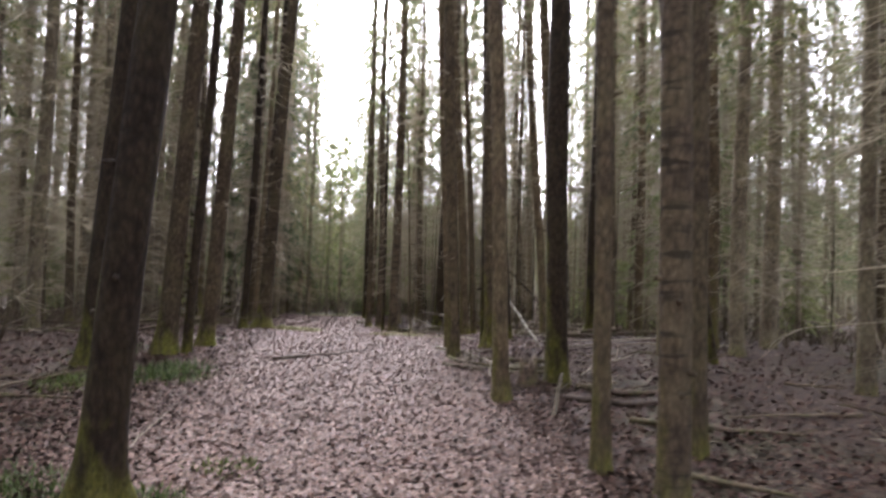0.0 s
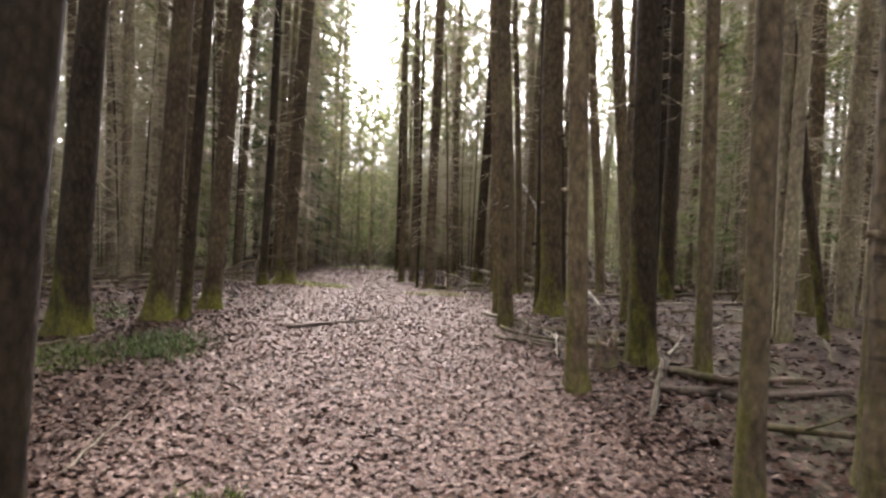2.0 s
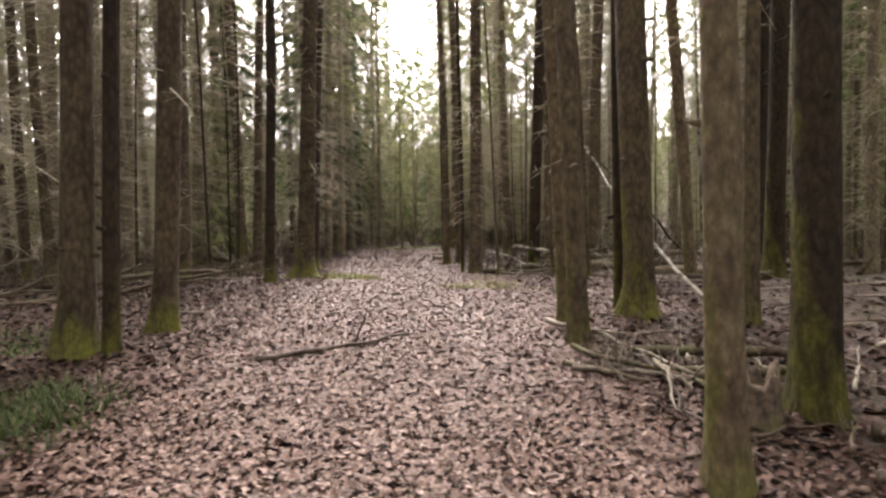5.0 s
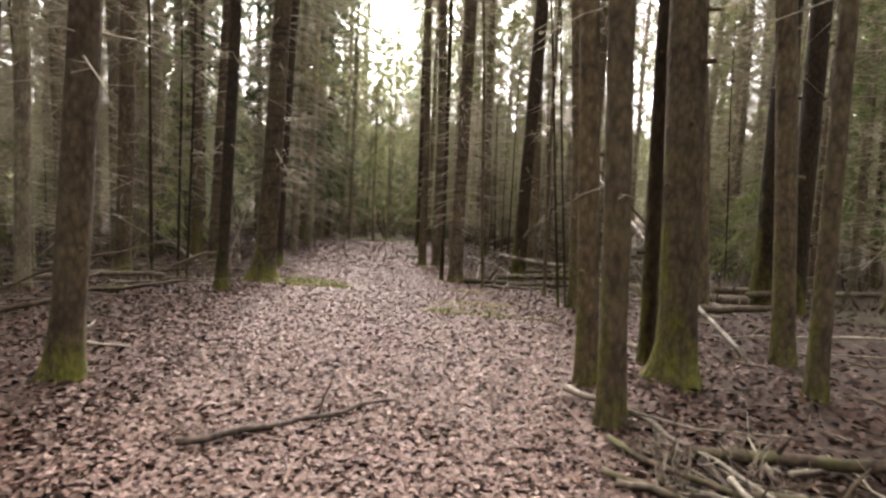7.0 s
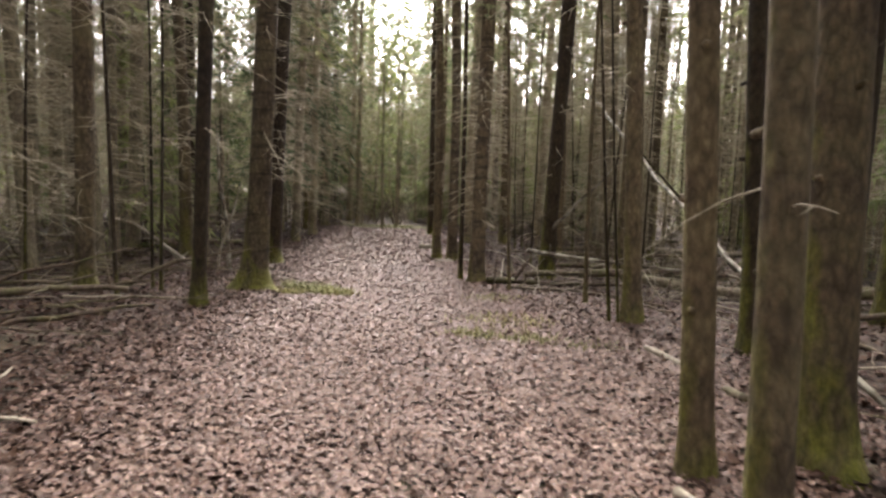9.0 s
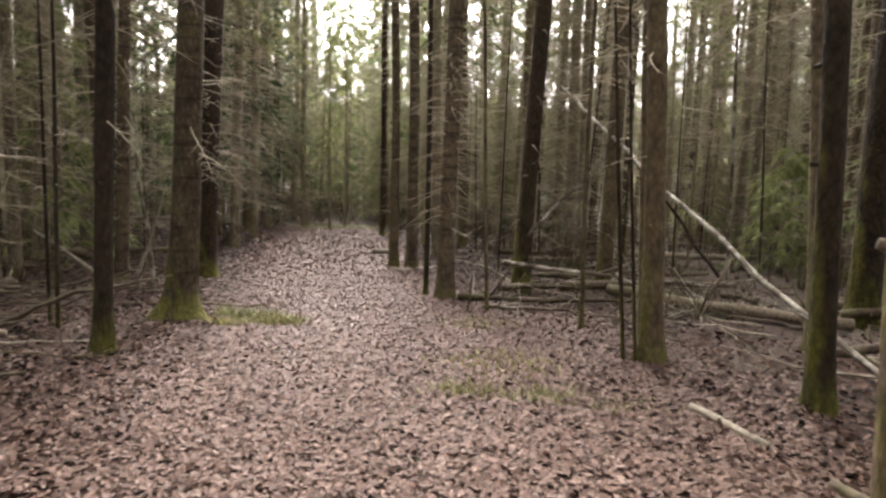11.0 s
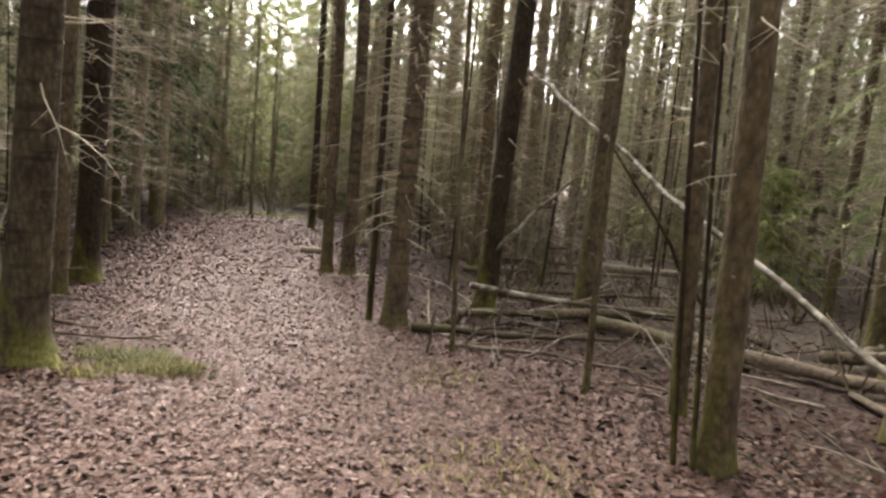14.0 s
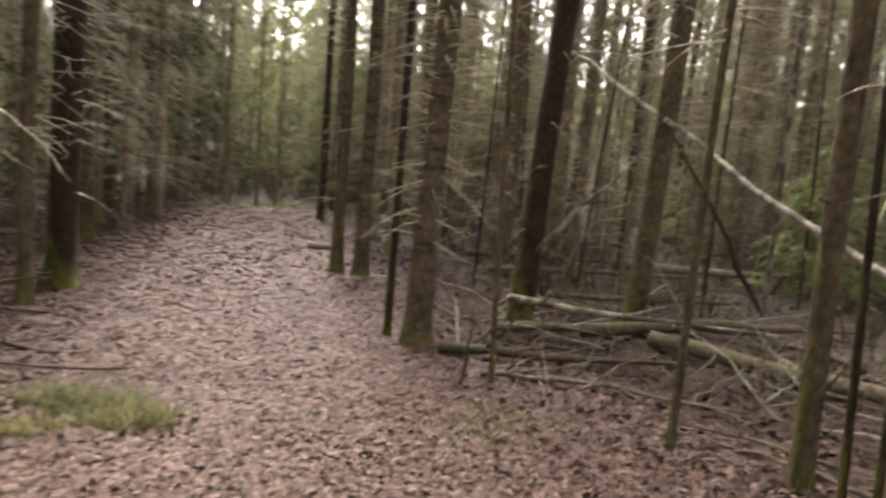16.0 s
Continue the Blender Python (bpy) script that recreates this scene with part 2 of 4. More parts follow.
gx, gy = lines(-9, 9, 0.16, 400), lines(-3, 31, 0.16, 400)
X, Y = np.meshgrid(gx, gy)
Z = gz(X, Y)
near = (np.abs(X) < 9.5) & (Y > -3.5) & (Y < 31.5)
Z = Z + near * rng.normal(0, 0.008, Z.shape)
n_x = len(gx)
idx = np.arange(X.size).reshape(X.shape)
quads = np.stack([idx[:-1, :-1], idx[:-1, 1:], idx[1:, 1:], idx[1:, :-1]], -1).reshape(-1, 4)
ground = new("ground", mesh_of("ground", np.stack([X, Y, Z], -1).reshape(-1, 3), quads, SOIL, True))
tagged(ground, "brown forest floor of soil and rotting leaves", "ground", kind="structure")


# ---- trees ----
def trunk_mesh(r, height, lean, sides, seed, material, flare=0.5, knots=0):
    """A tapered trunk with a lobed root flare and uneven bark; its foot is at the origin."""
    g = np.random.default_rng(seed)
    hs = np.array([-0.25, -0.05, 0.04, 0.1, 0.18, 0.3, 0.5, 0.8, 1.2, 1.7, 2.3, 3.0, 3.8, 4.8, 6, 8, 10.5, 13.5, 17, height])
    hs = hs[hs <= height]
    lobes, ph = g.integers(3, 6), g.uniform(0, 6.28)
    ph2 = g.uniform(0, 6.28)
    wob = g.uniform(0.01, 0.035)
    verts, faces = [], []
    ang = np.arange(sides) * 2 * math.pi / sides
    for h in hs:
        taper = (1 - max(h, 0) / (height * 1.02)) ** 0.75
        fl = flare * math.exp(-max(h, 0) / 0.16)
        rad = r * taper * (1 + fl * (1.0 + 0.55 * np.cos(lobes * ang + ph)) + 0.05 * np.cos(2 * ang + ph2 + h) + g.uniform(-0.035, 0.035, sides))
        cx = lean[0] * h + wob * math.sin(h * 0.7 + ph) * min(max(h, 0), 3) / 3
        cy = lean[1] * h + wob * math.cos(h * 0.6 + ph2) * min(max(h, 0), 3) / 3
        verts += list(np.stack([cx + rad * np.cos(ang), cy + rad * np.sin(ang), np.full(sides, h)], 1))
    for i in range(len(hs) - 1):
        for k in range(sides):
            k2 = (k + 1) % sides
            faces.append((i * sides + k, i * sides + k2, (i + 1) * sides + k2, (i + 1) * sides + k))
    faces.append(tuple((len(hs) - 1) * sides + k for k in range(sides)))
    s = Shape()
    s.v, s.f = verts, faces
    for _ in range(knots):
        h, a = g.uniform(0.7, 4.5), g.uniform(0, 6.28)
        taper = r * (1 - h / (height * 1.02)) ** 0.75
        o = np.array([lean[0] * h, lean[1] * h, h])
        d = np.array([math.cos(a), math.sin(a), g.uniform(-0.3, 0.3)])
        q = g.uniform(0.008, 0.018)
        s.tube([o + d * taper * 0.8, o + d * (taper + g.uniform(0.02, 0.06))], [q * 1.6, q], 5)
    return s.mesh("trunk", material)


def dead_branch_mesh(low, high, count, reach, lean, seed, r=0.1, height=20.0, twiglets=3, fine=True):
    """Bare, drooping side branches with twigs, in loose whorls up the trunk."""
    g = np.random.default_rng(seed)
    s = Shape()
    for _ in range(count):
        h, a = low + (high - low) * g.uniform() ** 0.8, g.uniform(0, 6.28)
        length = reach * g.uniform(0.25, 1.0)
        out = np.array([math.cos(a), math.sin(a), 0])
        side = np.array([-out[1], out[0], 0])
        rt = r * (1 - h / (height * 1.02)) ** 0.75 * 0.8
        o = np.array([lean[0] * h, lean[1] * h, h]) + out * rt
        rise, bend = g.uniform(-0.35, 0.3), g.uniform(-0.5, 0.1)
        pts = [o + out * length * u + side * length * 0.12 * math.sin(3 * u + a) * u + np.array([0, 0, length * (rise * u + bend * u * u)]) for u in (0, 0.35, 0.7, 1.0)]
        q = g.uniform(0.004, 0.009)
        if fine:
            s.tube(pts, [q, q * 0.8, q * 0.55, q * 0.2], 3, cap=False)
        else:
            s.tube([pts[0], pts[2], pts[3]], [q, q * 0.7, q * 0.3], 3, cap=False)
        for _ in range(twiglets):
            u = g.uniform(0.3, 0.95)
            b = np.array([np.interp(u, (0, 0.35, 0.7, 1.0), [p[i] for p in pts]) for i in range(3)])
            w = (out * g.uniform(0.2, 0.8) + side * g.choice([-1, 1]) * g.uniform(0.4, 0.9) + np.array([0, 0, g.uniform(-0.7, 0.15)]))
            if fine:
                s.tube([b, b + w * length * g.uniform(0.15, 0.4)], [q * 0.5, q * 0.15], 3, cap=False)
            else:
                up = np.array([0, 0, q * 0.9])
                s.v += [b - up, b + up, b + w * length * g.uniform(0.2, 0.5)]
                s.f.append((len(s.v) - 3, len(s.v) - 2, len(s.v) - 1))
    return s.mesh("bare_canopy", TWIG)


def crown_mesh(low, high, reach, whorls, sprays, seed, material, droop=0.35, lean=(0, 0), spray=0.34, width=1.0):
    """Drooping boughs carrying flat sprays of needles."""
    g = np.random.default_rng(seed)
    s = Shape()
    for i in range(whorls):
        u = (i + g.uniform(0, 1)) / whorls
        h = low + (high - low) * u
        a = g.uniform(0, 6.28)
        length = reach * (1 - u) ** 0.7 * g.uniform(0.55, 1.1) + 0.25
        out, o = np.array([math.cos(a), math.sin(a), 0]), np.array([lean[0] * h, lean[1] * h, h])
        side = np.array([-out[1], out[0], 0])
        lift = g.uniform(0.0, 0.3)
        for k in range(sprays):
            w = g.uniform(0.2, 1.0)
            b = o + out * length * w + np.array([0, 0, length * (lift * w - droop * 1.6 * w * w)])
            e = b + (out * g.uniform(0.1, 0.7) + side * g.uniform(-0.8, 0.8) + np.array([0, 0, g.uniform(-0.9, 0.1)])) * spray * g.uniform(0.5, 1.3)
            across = (0.045 + 0.035 * g.uniform()) * width * (side * g.uniform(0.5, 1) + np.array([0, 0, g.uniform(-0.6, 0.6)]))
            s.v += [b - across * 0.6, b + across * 0.6, e]
            s.f.append((len(s.v) - 3, len(s.v) - 2, len(s.v) - 1))
    return s.mesh("crown", material, False)


def tree(x, y, across, lean_x, lean_y, label, material=None, sides=18, flare=0.5, bare=3.0, twigs=26, reach=1.2, height=21.0, crown=True, knots=6, seed=None, low_twigs=0):
    seed = int(abs(x * 131 + y * 977)) if seed is None else seed
    ob = tagged(new("spruce_tree" if across > 0.09 else "sapling"), label, "tree", "trees along the path")
    ob.location = (x, y, float(gz(x, y)) - 0.02)
    lean = (lean_x, lean_y)
    part("trunk", trunk_mesh(across / 2, height, lean, sides, seed, material or BARK, flare, knots), ob)
    if twigs:
        part("bare_canopy", dead_branch_mesh(bare, min(bare + 6, height * 0.9), int(twigs * 1.9), reach, lean, seed + 1, across / 2, height), ob, "thin bare grey twigs")["kind"] = "stuff"
    if low_twigs:
        part("bare_canopy", dead_branch_mesh(0.9, bare + 1.0, low_twigs, reach * 0.6, lean, seed + 2, across / 2, height), ob, "thin bare grey twigs")["kind"] = "stuff"
    if crown:
        part("crown", crown_mesh(height * 0.29, height, 1.5, 48, 40, seed + 3, NEEDLES, lean=lean, spray=0.22, width=0.6), ob, "dark green needles on drooping boughs")["kind"] = "stuff"
    return ob


MOSSY = "dark spruce trunk with green moss round its foot"
PLAIN = "straight grey-brown spruce trunk among dead leaves"
RINGED = "grey spruce trunk ringed by old branch scars"
THIN = "thin dark sapling beside the path"
# left of the path
tree(-1.62, 4.0, 0.23, 0.066, -0.004, "stout dark leaning trunk with mossy spreading roots", BARK_DARK, 24, 1.1, 4.5, 18)
tree(-3.17, 7.75, 0.29, 0.059, -0.005, MOSSY, BARK_DARK, 20, 0.5, 4.0)
tree(-2.6, 8.35, 0.225, 0.063, -0.005, MOSSY, BARK_MOSS, 20, 0.75, 3.5, low_twigs=5)
tree(-2.36, 8.35, 0.11, 0.048, -0.004, "slender dark trunk close to a thicker one", BARK_DARK, 14, 0.25, 3.0)
tree(-2.33, 9.1, 0.185, 0.064, -0.005, MOSSY, BARK_MOSS, 18, 0.7, 3.0, low_twigs=10)
tree(-2.66, 13.05, 0.135, 0.036, 0.0, "slender dark trunk flaring at its foot", BARK_DARK, 16, 0.6, 2.0, low_twigs=8)
tree(-2.57, 14.65, 0.27, 0.055, 0.0, "stout ringed trunk with bright mossy roots", BARK_SCAR, 22, 1.35, 3.0, low_twigs=26, knots=10)
tree(-3.2, 17.2, 0.13, 0.035, -0.002, MOSSY, BARK, 14, 0.4, 1.5, low_twigs=10)
tree(-3.25, 18.15, 0.29, 0.048, -0.003, "thick dark trunk behind a ringed one", BARK_DARK, 18, 0.6, 2.0, 40, 1.5, low_twigs=60)
tree(-4.2, 13.9, 0.21, 0.035, 0.0, MOSSY, BARK, 16, 0.5, 2.5, low_twigs=14)
tree(-6.9, 20.4, 0.26, 0.02, 0.0, PLAIN, BARK_HAZED, 12, 0.4, 2.0)
tree(-8.7, 21.2, 0.26, 0.044, 0.0, PLAIN, BARK_HAZED, 12, 0.4, 2.0)
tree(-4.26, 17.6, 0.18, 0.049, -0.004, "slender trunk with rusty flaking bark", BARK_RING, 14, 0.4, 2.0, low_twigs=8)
tree(-6.3, 19.6, 0.26, 0.05, 0.002, PLAIN, BARK_HAZED, 12, 0.4, 2.0)
# right of the path
tree(1.77, 4.22, 0.205, 0.001, 0.0, RINGED, BARK_RING, 24, 0.2, 4.5, 16, knots=10)
tree(2.3, 5.06, 0.165, -0.004, 0.0, PLAIN, BARK, 18, 0.25, 4.0, 14)
tree(1.47, 4.73, 0.135, -0.004, 0.0, PLAIN, BARK, 18, 0.35, 4.0, 14, knots=8)
tree(1.08, 6.55, 0.155, -0.045, 0.004, "grey spruce trunk, its foot green with moss", BARK, 20, 0.45, 3.5, 18, knots=10)
tree(1.83, 7.4, 0.25, -0.013, 0.001, MOSSY, BARK_DARK, 22, 0.4, 4.0, 18)
tree(0.84, 8.82, 0.155, -0.034, 0.003, PLAIN, BARK, 18, 0.3, 3.0, 26, low_twigs=4)
tree(0.87, 9.57, 0.14, -0.05, 0.001, PLAIN, BARK, 16, 0.4, 3.0, 20)
tree(1.5, 9.68, 0.255, -0.03, 0.001, "dark trunk standing in a skirt of bright moss", BARK_MOSS, 22, 0.8, 3.5, 22)
tree(1.42, 10.1, 0.11, -0.02, 0.0, PLAIN, BARK_DARK, 14, 0.3, 2.5, 18)
tree(4.5, 14.8, 0.33, 0.007, -0.001, PLAIN, BARK_DARK, 16, 0.4, 3.0)
tree(2.31, 7.26, 0.13, -0.015, 0.001, PLAIN, BARK, 16, 0.3, 3.5, 18)
tree(3.89, 9.55, 0.14, -0.008, 0.001, PLAIN, BARK_HAZED, 12, 0.3, 2.5)
tree(3.61, 8.45, 0.14, -0.022, 0.002, PLAIN, BARK_HAZED, 12, 0.3, 2.5)
tree(4.3, 8.81, 0.12, -0.16, 0.013, "slender trunk leaning over in the wood", BARK_DARK, 12, 0.2, 2.0)
tree(3.55, 8.28, 0.13, 0.023, -0.001, PLAIN, BARK_HAZED, 12, 0.3, 2.5)
tree(2.31, 9.42, 0.13, -0.008, 0.0, PLAIN, BARK, 14, 0.3, 2.5)
tree(4.3, 13.6, 0.28, -0.003, 0.0, PLAIN, BARK_DARK, 14, 0.4, 3.0)
tree(2.73, 10.68, 0.185, -0.07, 0.001, PLAIN, BARK, 16, 0.3, 3.0)
tree(2.05, 11.74, 0.155, -0.05, 0.0, PLAIN, BARK_DARK, 16, 0.4, 2.5)
tree(1.46, 12.9, 0.165, -0.055, 0.008, "straight trunk with a mossy companion stem", BARK, 18, 0.5, 3.0, low_twigs=4)
tree(1.27, 12.98, 0.035, -0.085, 0.012, THIN, BARK_DARK, 8, 0.1, 1.5, 10, 0.4, 6.0, False, 0)
tree(1.335, 12.9, 0.03, -0.075, 0.01, THIN, BARK_DARK, 8, 0.1, 1.5, 8, 0.4, 5.5, False, 0)
tree(1.74, 13.8, 0.115, -0.05, 0.006, "mossy slender stem behind a thicker trunk", BARK, 14, 0.3, 2.5)
tree(0.15, 16.6, 0.22, 0.012, -0.001, "spruce trunk bristling with dead twigs", BARK_RING, 18, 0.5, 2.2, 44, 1.0, low_twigs=110)
tree(-0.08, 16.85, 0.075, -0.004, 0.0, THIN, BARK_DARK, 10, 0.2, 2.0, 14, 0.7, 12.0)
tree(-0.5, 20.05, 0.16, -0.008, 0.0, MOSSY, BARK, 14, 0.5, 2.5, low_twigs=10)
tree(-0.19, 19.85, 0.2, -0.01, 0.0, MOSSY, BARK_RING, 14, 0.5, 2.5, low_twigs=10)
tree(1.29, 17.4, 0.25, 0.035, -0.004, "dark spruce trunk leaning over fallen logs", BARK_DARK, 16, 0.4, 2.5, low_twigs=14)
tree(2.4, 17.2, 0.22, 0.03, -0.004, "dark spruce trunk leaning over fallen logs", BARK, 16, 0.4, 2.5, low_twigs=12)
tree(1.3, 14.29, 0.05, -0.011, 0.001, "thin crooked sapling with a bent foot", BARK, 10, 0.3, 1.5, 10, 0.5, 9.0, False, 0)
tree(0.54, 15.43, 0.045, -0.046, 0.006, THIN, BARK, 10, 0.2, 1.5, 10, 0.5, 8.0, False, 0)
tree(5.1, 18.98, 0.06, -0.032, 0.004, "thin pale birch stem", BIRCH, 10, 0.1, 2.0, 6, 0.5, 12.0, False, 0)
tree(3.1, 13.42, 0.17, -0.068, 0.01, PLAIN, BARK, 14, 0.4, 2.5)
tree(-2.4, 28.7, 0.1, -0.011, 0.0, "thin young spruce where the path bends", BARK_HAZED, 10, 0.3, 1.2, 26, 0.8, 7.5)
tree(-2.0, 29.3, 0.1, 0.0, 0.0, "thin young spruce where the path bends", BARK_HAZED, 10, 0.3, 1.2, 26, 0.8, 8.5)
tree(-0.8, 26.3, 0.16, 0.0, 0.0, PLAIN, BARK_DARK, 10, 0.3, 2.5)

# the wood behind: a few kinds, copied
KINDS = []
for k in range(7):
    g = np.random.default_rng(100 + k)
    kind = tagged(new("spruce_tree"), "tall spruce with bare lower branches in the wood", "tree", "trees of the wood")
    hh = g.uniform(17, 23)
    ll = (g.uniform(-0.03, 0.03), g.uniform(-0.02, 0.02))
    rr = g.uniform(0.07, 0.14)
    part("trunk", trunk_mesh(rr, hh, ll, 10, 300 + k, (BARK_HAZED, BARK, BARK_HAZED)[k % 3], 0.3), kind)
    part("bare_canopy", dead_branch_mesh(0.7, 11.0, 200, 1.5, ll, 400 + k, rr, hh, 7, False), kind, "thin bare grey twigs")["kind"] = "stuff"
    part("crown", crown_mesh(hh * (0.2 if k % 2 else 0.33), hh, 1.6, 66, 22, 500 + k, NEEDLES, lean=ll), kind, "dark green needles on drooping boughs")["kind"] = "stuff"
    KINDS.append(kind)
YOUNG = []
for k in range(3):
    kind = tagged(new("fir_tree"), "fresh green fir with boughs to the ground", "tree", "young firs of the wood")
    hh = (11.0, 15.0, 19.0)[k]
    part("trunk", trunk_mesh(0.075, hh, (0.01, 0), 8, 320 + k, BARK_HAZED, 0.3), kind)
    part("crown", crown_mesh(1.2 + 0.5 * k, hh, 2.1, 160, 52, 520 + k, FRESH, 0.3, spray=0.32), kind, "fresh green needles")["kind"] = "stuff"
    YOUNG.append(kind)
placed = [(ob.location.x, ob.location.y) for ob in scene.objects if ob.parent is None and ob.name.startswith(("spruce_tree", "sapling")) and ob not in KINDS]
g = np.random.default_rng(21)
first = set()


def plant(kinds, k, x, y):
    m = pose(x, y, float(gz(x, y)) - 0.03, 0, 0, g.uniform(0, 360))
    placed.append((x, y))
    if kinds[k] not in first:
        first.add(kinds[k])
        kinds[k].matrix_basis = m
    else:
        copy_thing(kinds[k], m)


for k, (x, y) in enumerate([(-0.6, 35.0), (-5.0, 33.5), (-1.6, 45.0), (2.2, 30.5), (3.8, 34.0), (9.0, 27.0), (11.6, 24.5), (8.2, 32.0), (13.5, 30.0), (18.5, 21.0), (10.5, 20.0), (-6.8, 39.0), (15.0, 36.0), (5.6, 36.5), (18.0, 29.0), (-14.0, 27.0), (15.5, 17.0), (18.0, 14.0), (-13.0, 18.0), (-10.0, 33.0), (0.8, 40.0), (7.4, 17.5), (-4.6, 36.2), (-5.8, 35.0), (-6.4, 32.2), (-5.0, 39.6), (-7.6, 35.6), (1.2, 33.0), (0.2, 44.0), (12.4, 27.4)]):
    plant(YOUNG, k % 3, x, y)
for x, y in [(-5.6, 50.0), (-3.9, 47.5), (-2.4, 52.0), (-3.2, 56.0), (-1.2, 48.5), (-4.8, 57.5), (-1.9, 58.0), (-6.8, 54.0), (-2.9, 44.5), (-0.2, 53.0)]:
    plant(YOUNG, 0, x, y)
BOUGHED = []
for k in range(2):
    kind = tagged(new("spruce_tree"), "dark green spruce with boughs drooping to the ground", "tree", "dark spruces at the bend")
    hh = (16.0, 20.0)[k]
    part("trunk", trunk_mesh(0.12, hh, (0.01, 0), 10, 330 + k, BARK_DARK, 0.4), kind)
    part("crown", crown_mesh(1.4 + 0.6 * k, hh, 1.9, 170, 46, 530 + k, DARKFIR, 0.4, spray=0.3, width=0.9), kind, "dark green needles on drooping boughs")["kind"] = "stuff"
    BOUGHED.append(kind)
for k, (x, y) in enumerate([(-4.8, 24.2), (-5.2, 26.4), (-4.7, 28.2), (-4.6, 30.4), (-6.2, 22.6), (-6.4, 28.8), (-4.6, 32.6), (-7.4, 25.0)]):
    plant(BOUGHED, k % 2, x, y)
SMALL = []
for k in range(3):
    kind = tagged(new("fir_tree"), "small bushy fir at the end of the path", "tree", "small firs")
    hh = (2.4, 3.4, 4.6)[k]
    part("trunk", trunk_mesh(0.035, hh, (0.0, 0.01), 7, 340 + k, BARK_HAZED, 0.2), kind)
    part("crown", crown_mesh(0.15, hh, 1.2, 80, 32, 540 + k, NEEDLES if k == 1 else FRESH, 0.3, spray=0.3), kind, "fresh green needles")["kind"] = "stuff"
    SMALL.append(kind)
for k in range(34):
    plant(SMALL, k % 3, g.uniform(-9, 5), g.uniform(32.5, 44))
for k in range(14):
    y = g.uniform(20, 34)
    plant(SMALL, k % 3, path_x(y) + g.choice([-1, 1, 1]) * g.uniform(4.5, 15), y)


class Gather:
    """Joins many copies of a few meshes into one."""

    def __init__(self):
        self.co, self.index, self.start, self.slot, self.nv, self.nl = [], [], [], [], 0, 0

    def add(self, me, slot, m):
        co = np.empty(len(me.vertices) * 3)
        me.vertices.foreach_get("co", co)
        ix = np.empty(len(me.loops), np.int32)
        me.loops.foreach_get("vertex_index", ix)
        st = np.empty(len(me.polygons), np.int32)
        me.polygons.foreach_get("loop_start", st)
        a = np.array(m)
        self.co.append(co.reshape(-1, 3) @ a[:3, :3].T + a[:3, 3])
        self.index.append(ix + self.nv)
        self.start.append(st + self.nl)
        self.slot.append(np.full(len(st), slot, np.int32))
        self.nv, self.nl = self.nv + len(me.vertices), self.nl + len(ix)

    def object(self, name, materials):
        me = bpy.data.meshes.new(name)
        me.vertices.add(self.nv)
        me.vertices.foreach_set("co", np.concatenate(self.co).ravel())
        me.loops.add(self.nl)
        me.loops.foreach_set("vertex_index", np.concatenate(self.index))
        st = np.concatenate(self.start)
        me.polygons.add(len(st))
        me.polygons.foreach_set("loop_start", st)
        for m in materials:
            me.materials.append(m)
        me.polygons.foreach_set("material_index", np.concatenate(self.slot))
        me.update(calc_edges=True)
        return new(name, me)


FARKINDS = []
for k in range(5):
    q = np.random.default_rng(160 + k)
    hh, rr = q.uniform(16, 22), q.uniform(0.07, 0.13)
    FARKINDS.append((trunk_mesh(rr, hh, (q.uniform(-0.02, 0.02), 0), 6, 360 + k, BARK_HAZED, 0.3),
                     dead_branch_mesh(0.5, 10.0, 66, 1.8, (0, 0), 460 + k, rr, hh, 6, False),
                     crown_mesh(hh * 0.1, hh, 2.0, 92, 20, 560 + k, NEEDLES, spray=0.5, width=1.2)))
far = Gather()


def free(x, y, gap):
    d = abs(x - path_x(y))
    if d < (1.3 if y < -2 else 4.6 if y < 12 else 3.4 if y < 20 else 2.1 if y < 28.5 else 0.8):
        return False
    if y < 20 and x > 0 and d < 5.2:
        return False
    if 8 < y < 24 and abs(x - 0.69 * y) < 0.6 + 0.02 * y:
        return False
    if 15 < y < 38 and (abs(x - 0.28 * (y - 3)) < 0.8 or abs(x + 0.285 * (y - 4.5)) < 0.75):  # two openings in the canopy
        return False
    return min((x - a) ** 2 + (y - b) ** 2 for a, b in placed) > gap


for k, (x, y) in enumerate([(-4.1, 21.5), (-4.5, 23.2), (-3.9, 24.8), (-4.4, 26.6), (-4.2, 28.4), (-3.85, 22.6), (-4.9, 25.4), (-6.6, 22.0), (-7.0, 24.5)]):
    plant(KINDS, (1, 3, 5)[k % 3], x, y)
tries = near_count = 0
while near_count < 215 and tries < 20000:
    tries += 1
    y = g.uniform(1, 33)
    x = g.uniform(-15, 14)
    if free(x, y, 0.9):
        plant(KINDS, int(g.integers(7)), x, y)
        near_count += 1
tries = far_count = 0
while far_count < 300 and tries < 20000:
    tries += 1
    # the first hundred stand unseen behind the start, added to block light
    y = g.uniform(-14, 1) if far_count < 100 else g.uniform(14, 58)
    x = g.uniform(-1, 1) * (12 + 0.6 * max(y, 0)) - 1
    if (y > 32 or y < 1 or x < -14 or x > 13) and free(x, y, 1.1):
        m = pose(x, y, float(gz(x, y)) - 0.03, 0, 0, g.uniform(0, 360))
        for slot, me in enumerate(FARKINDS[int(g.integers(5))]):
            far.add(me, slot, m)
        placed.append((x, y))
        far_count += 1
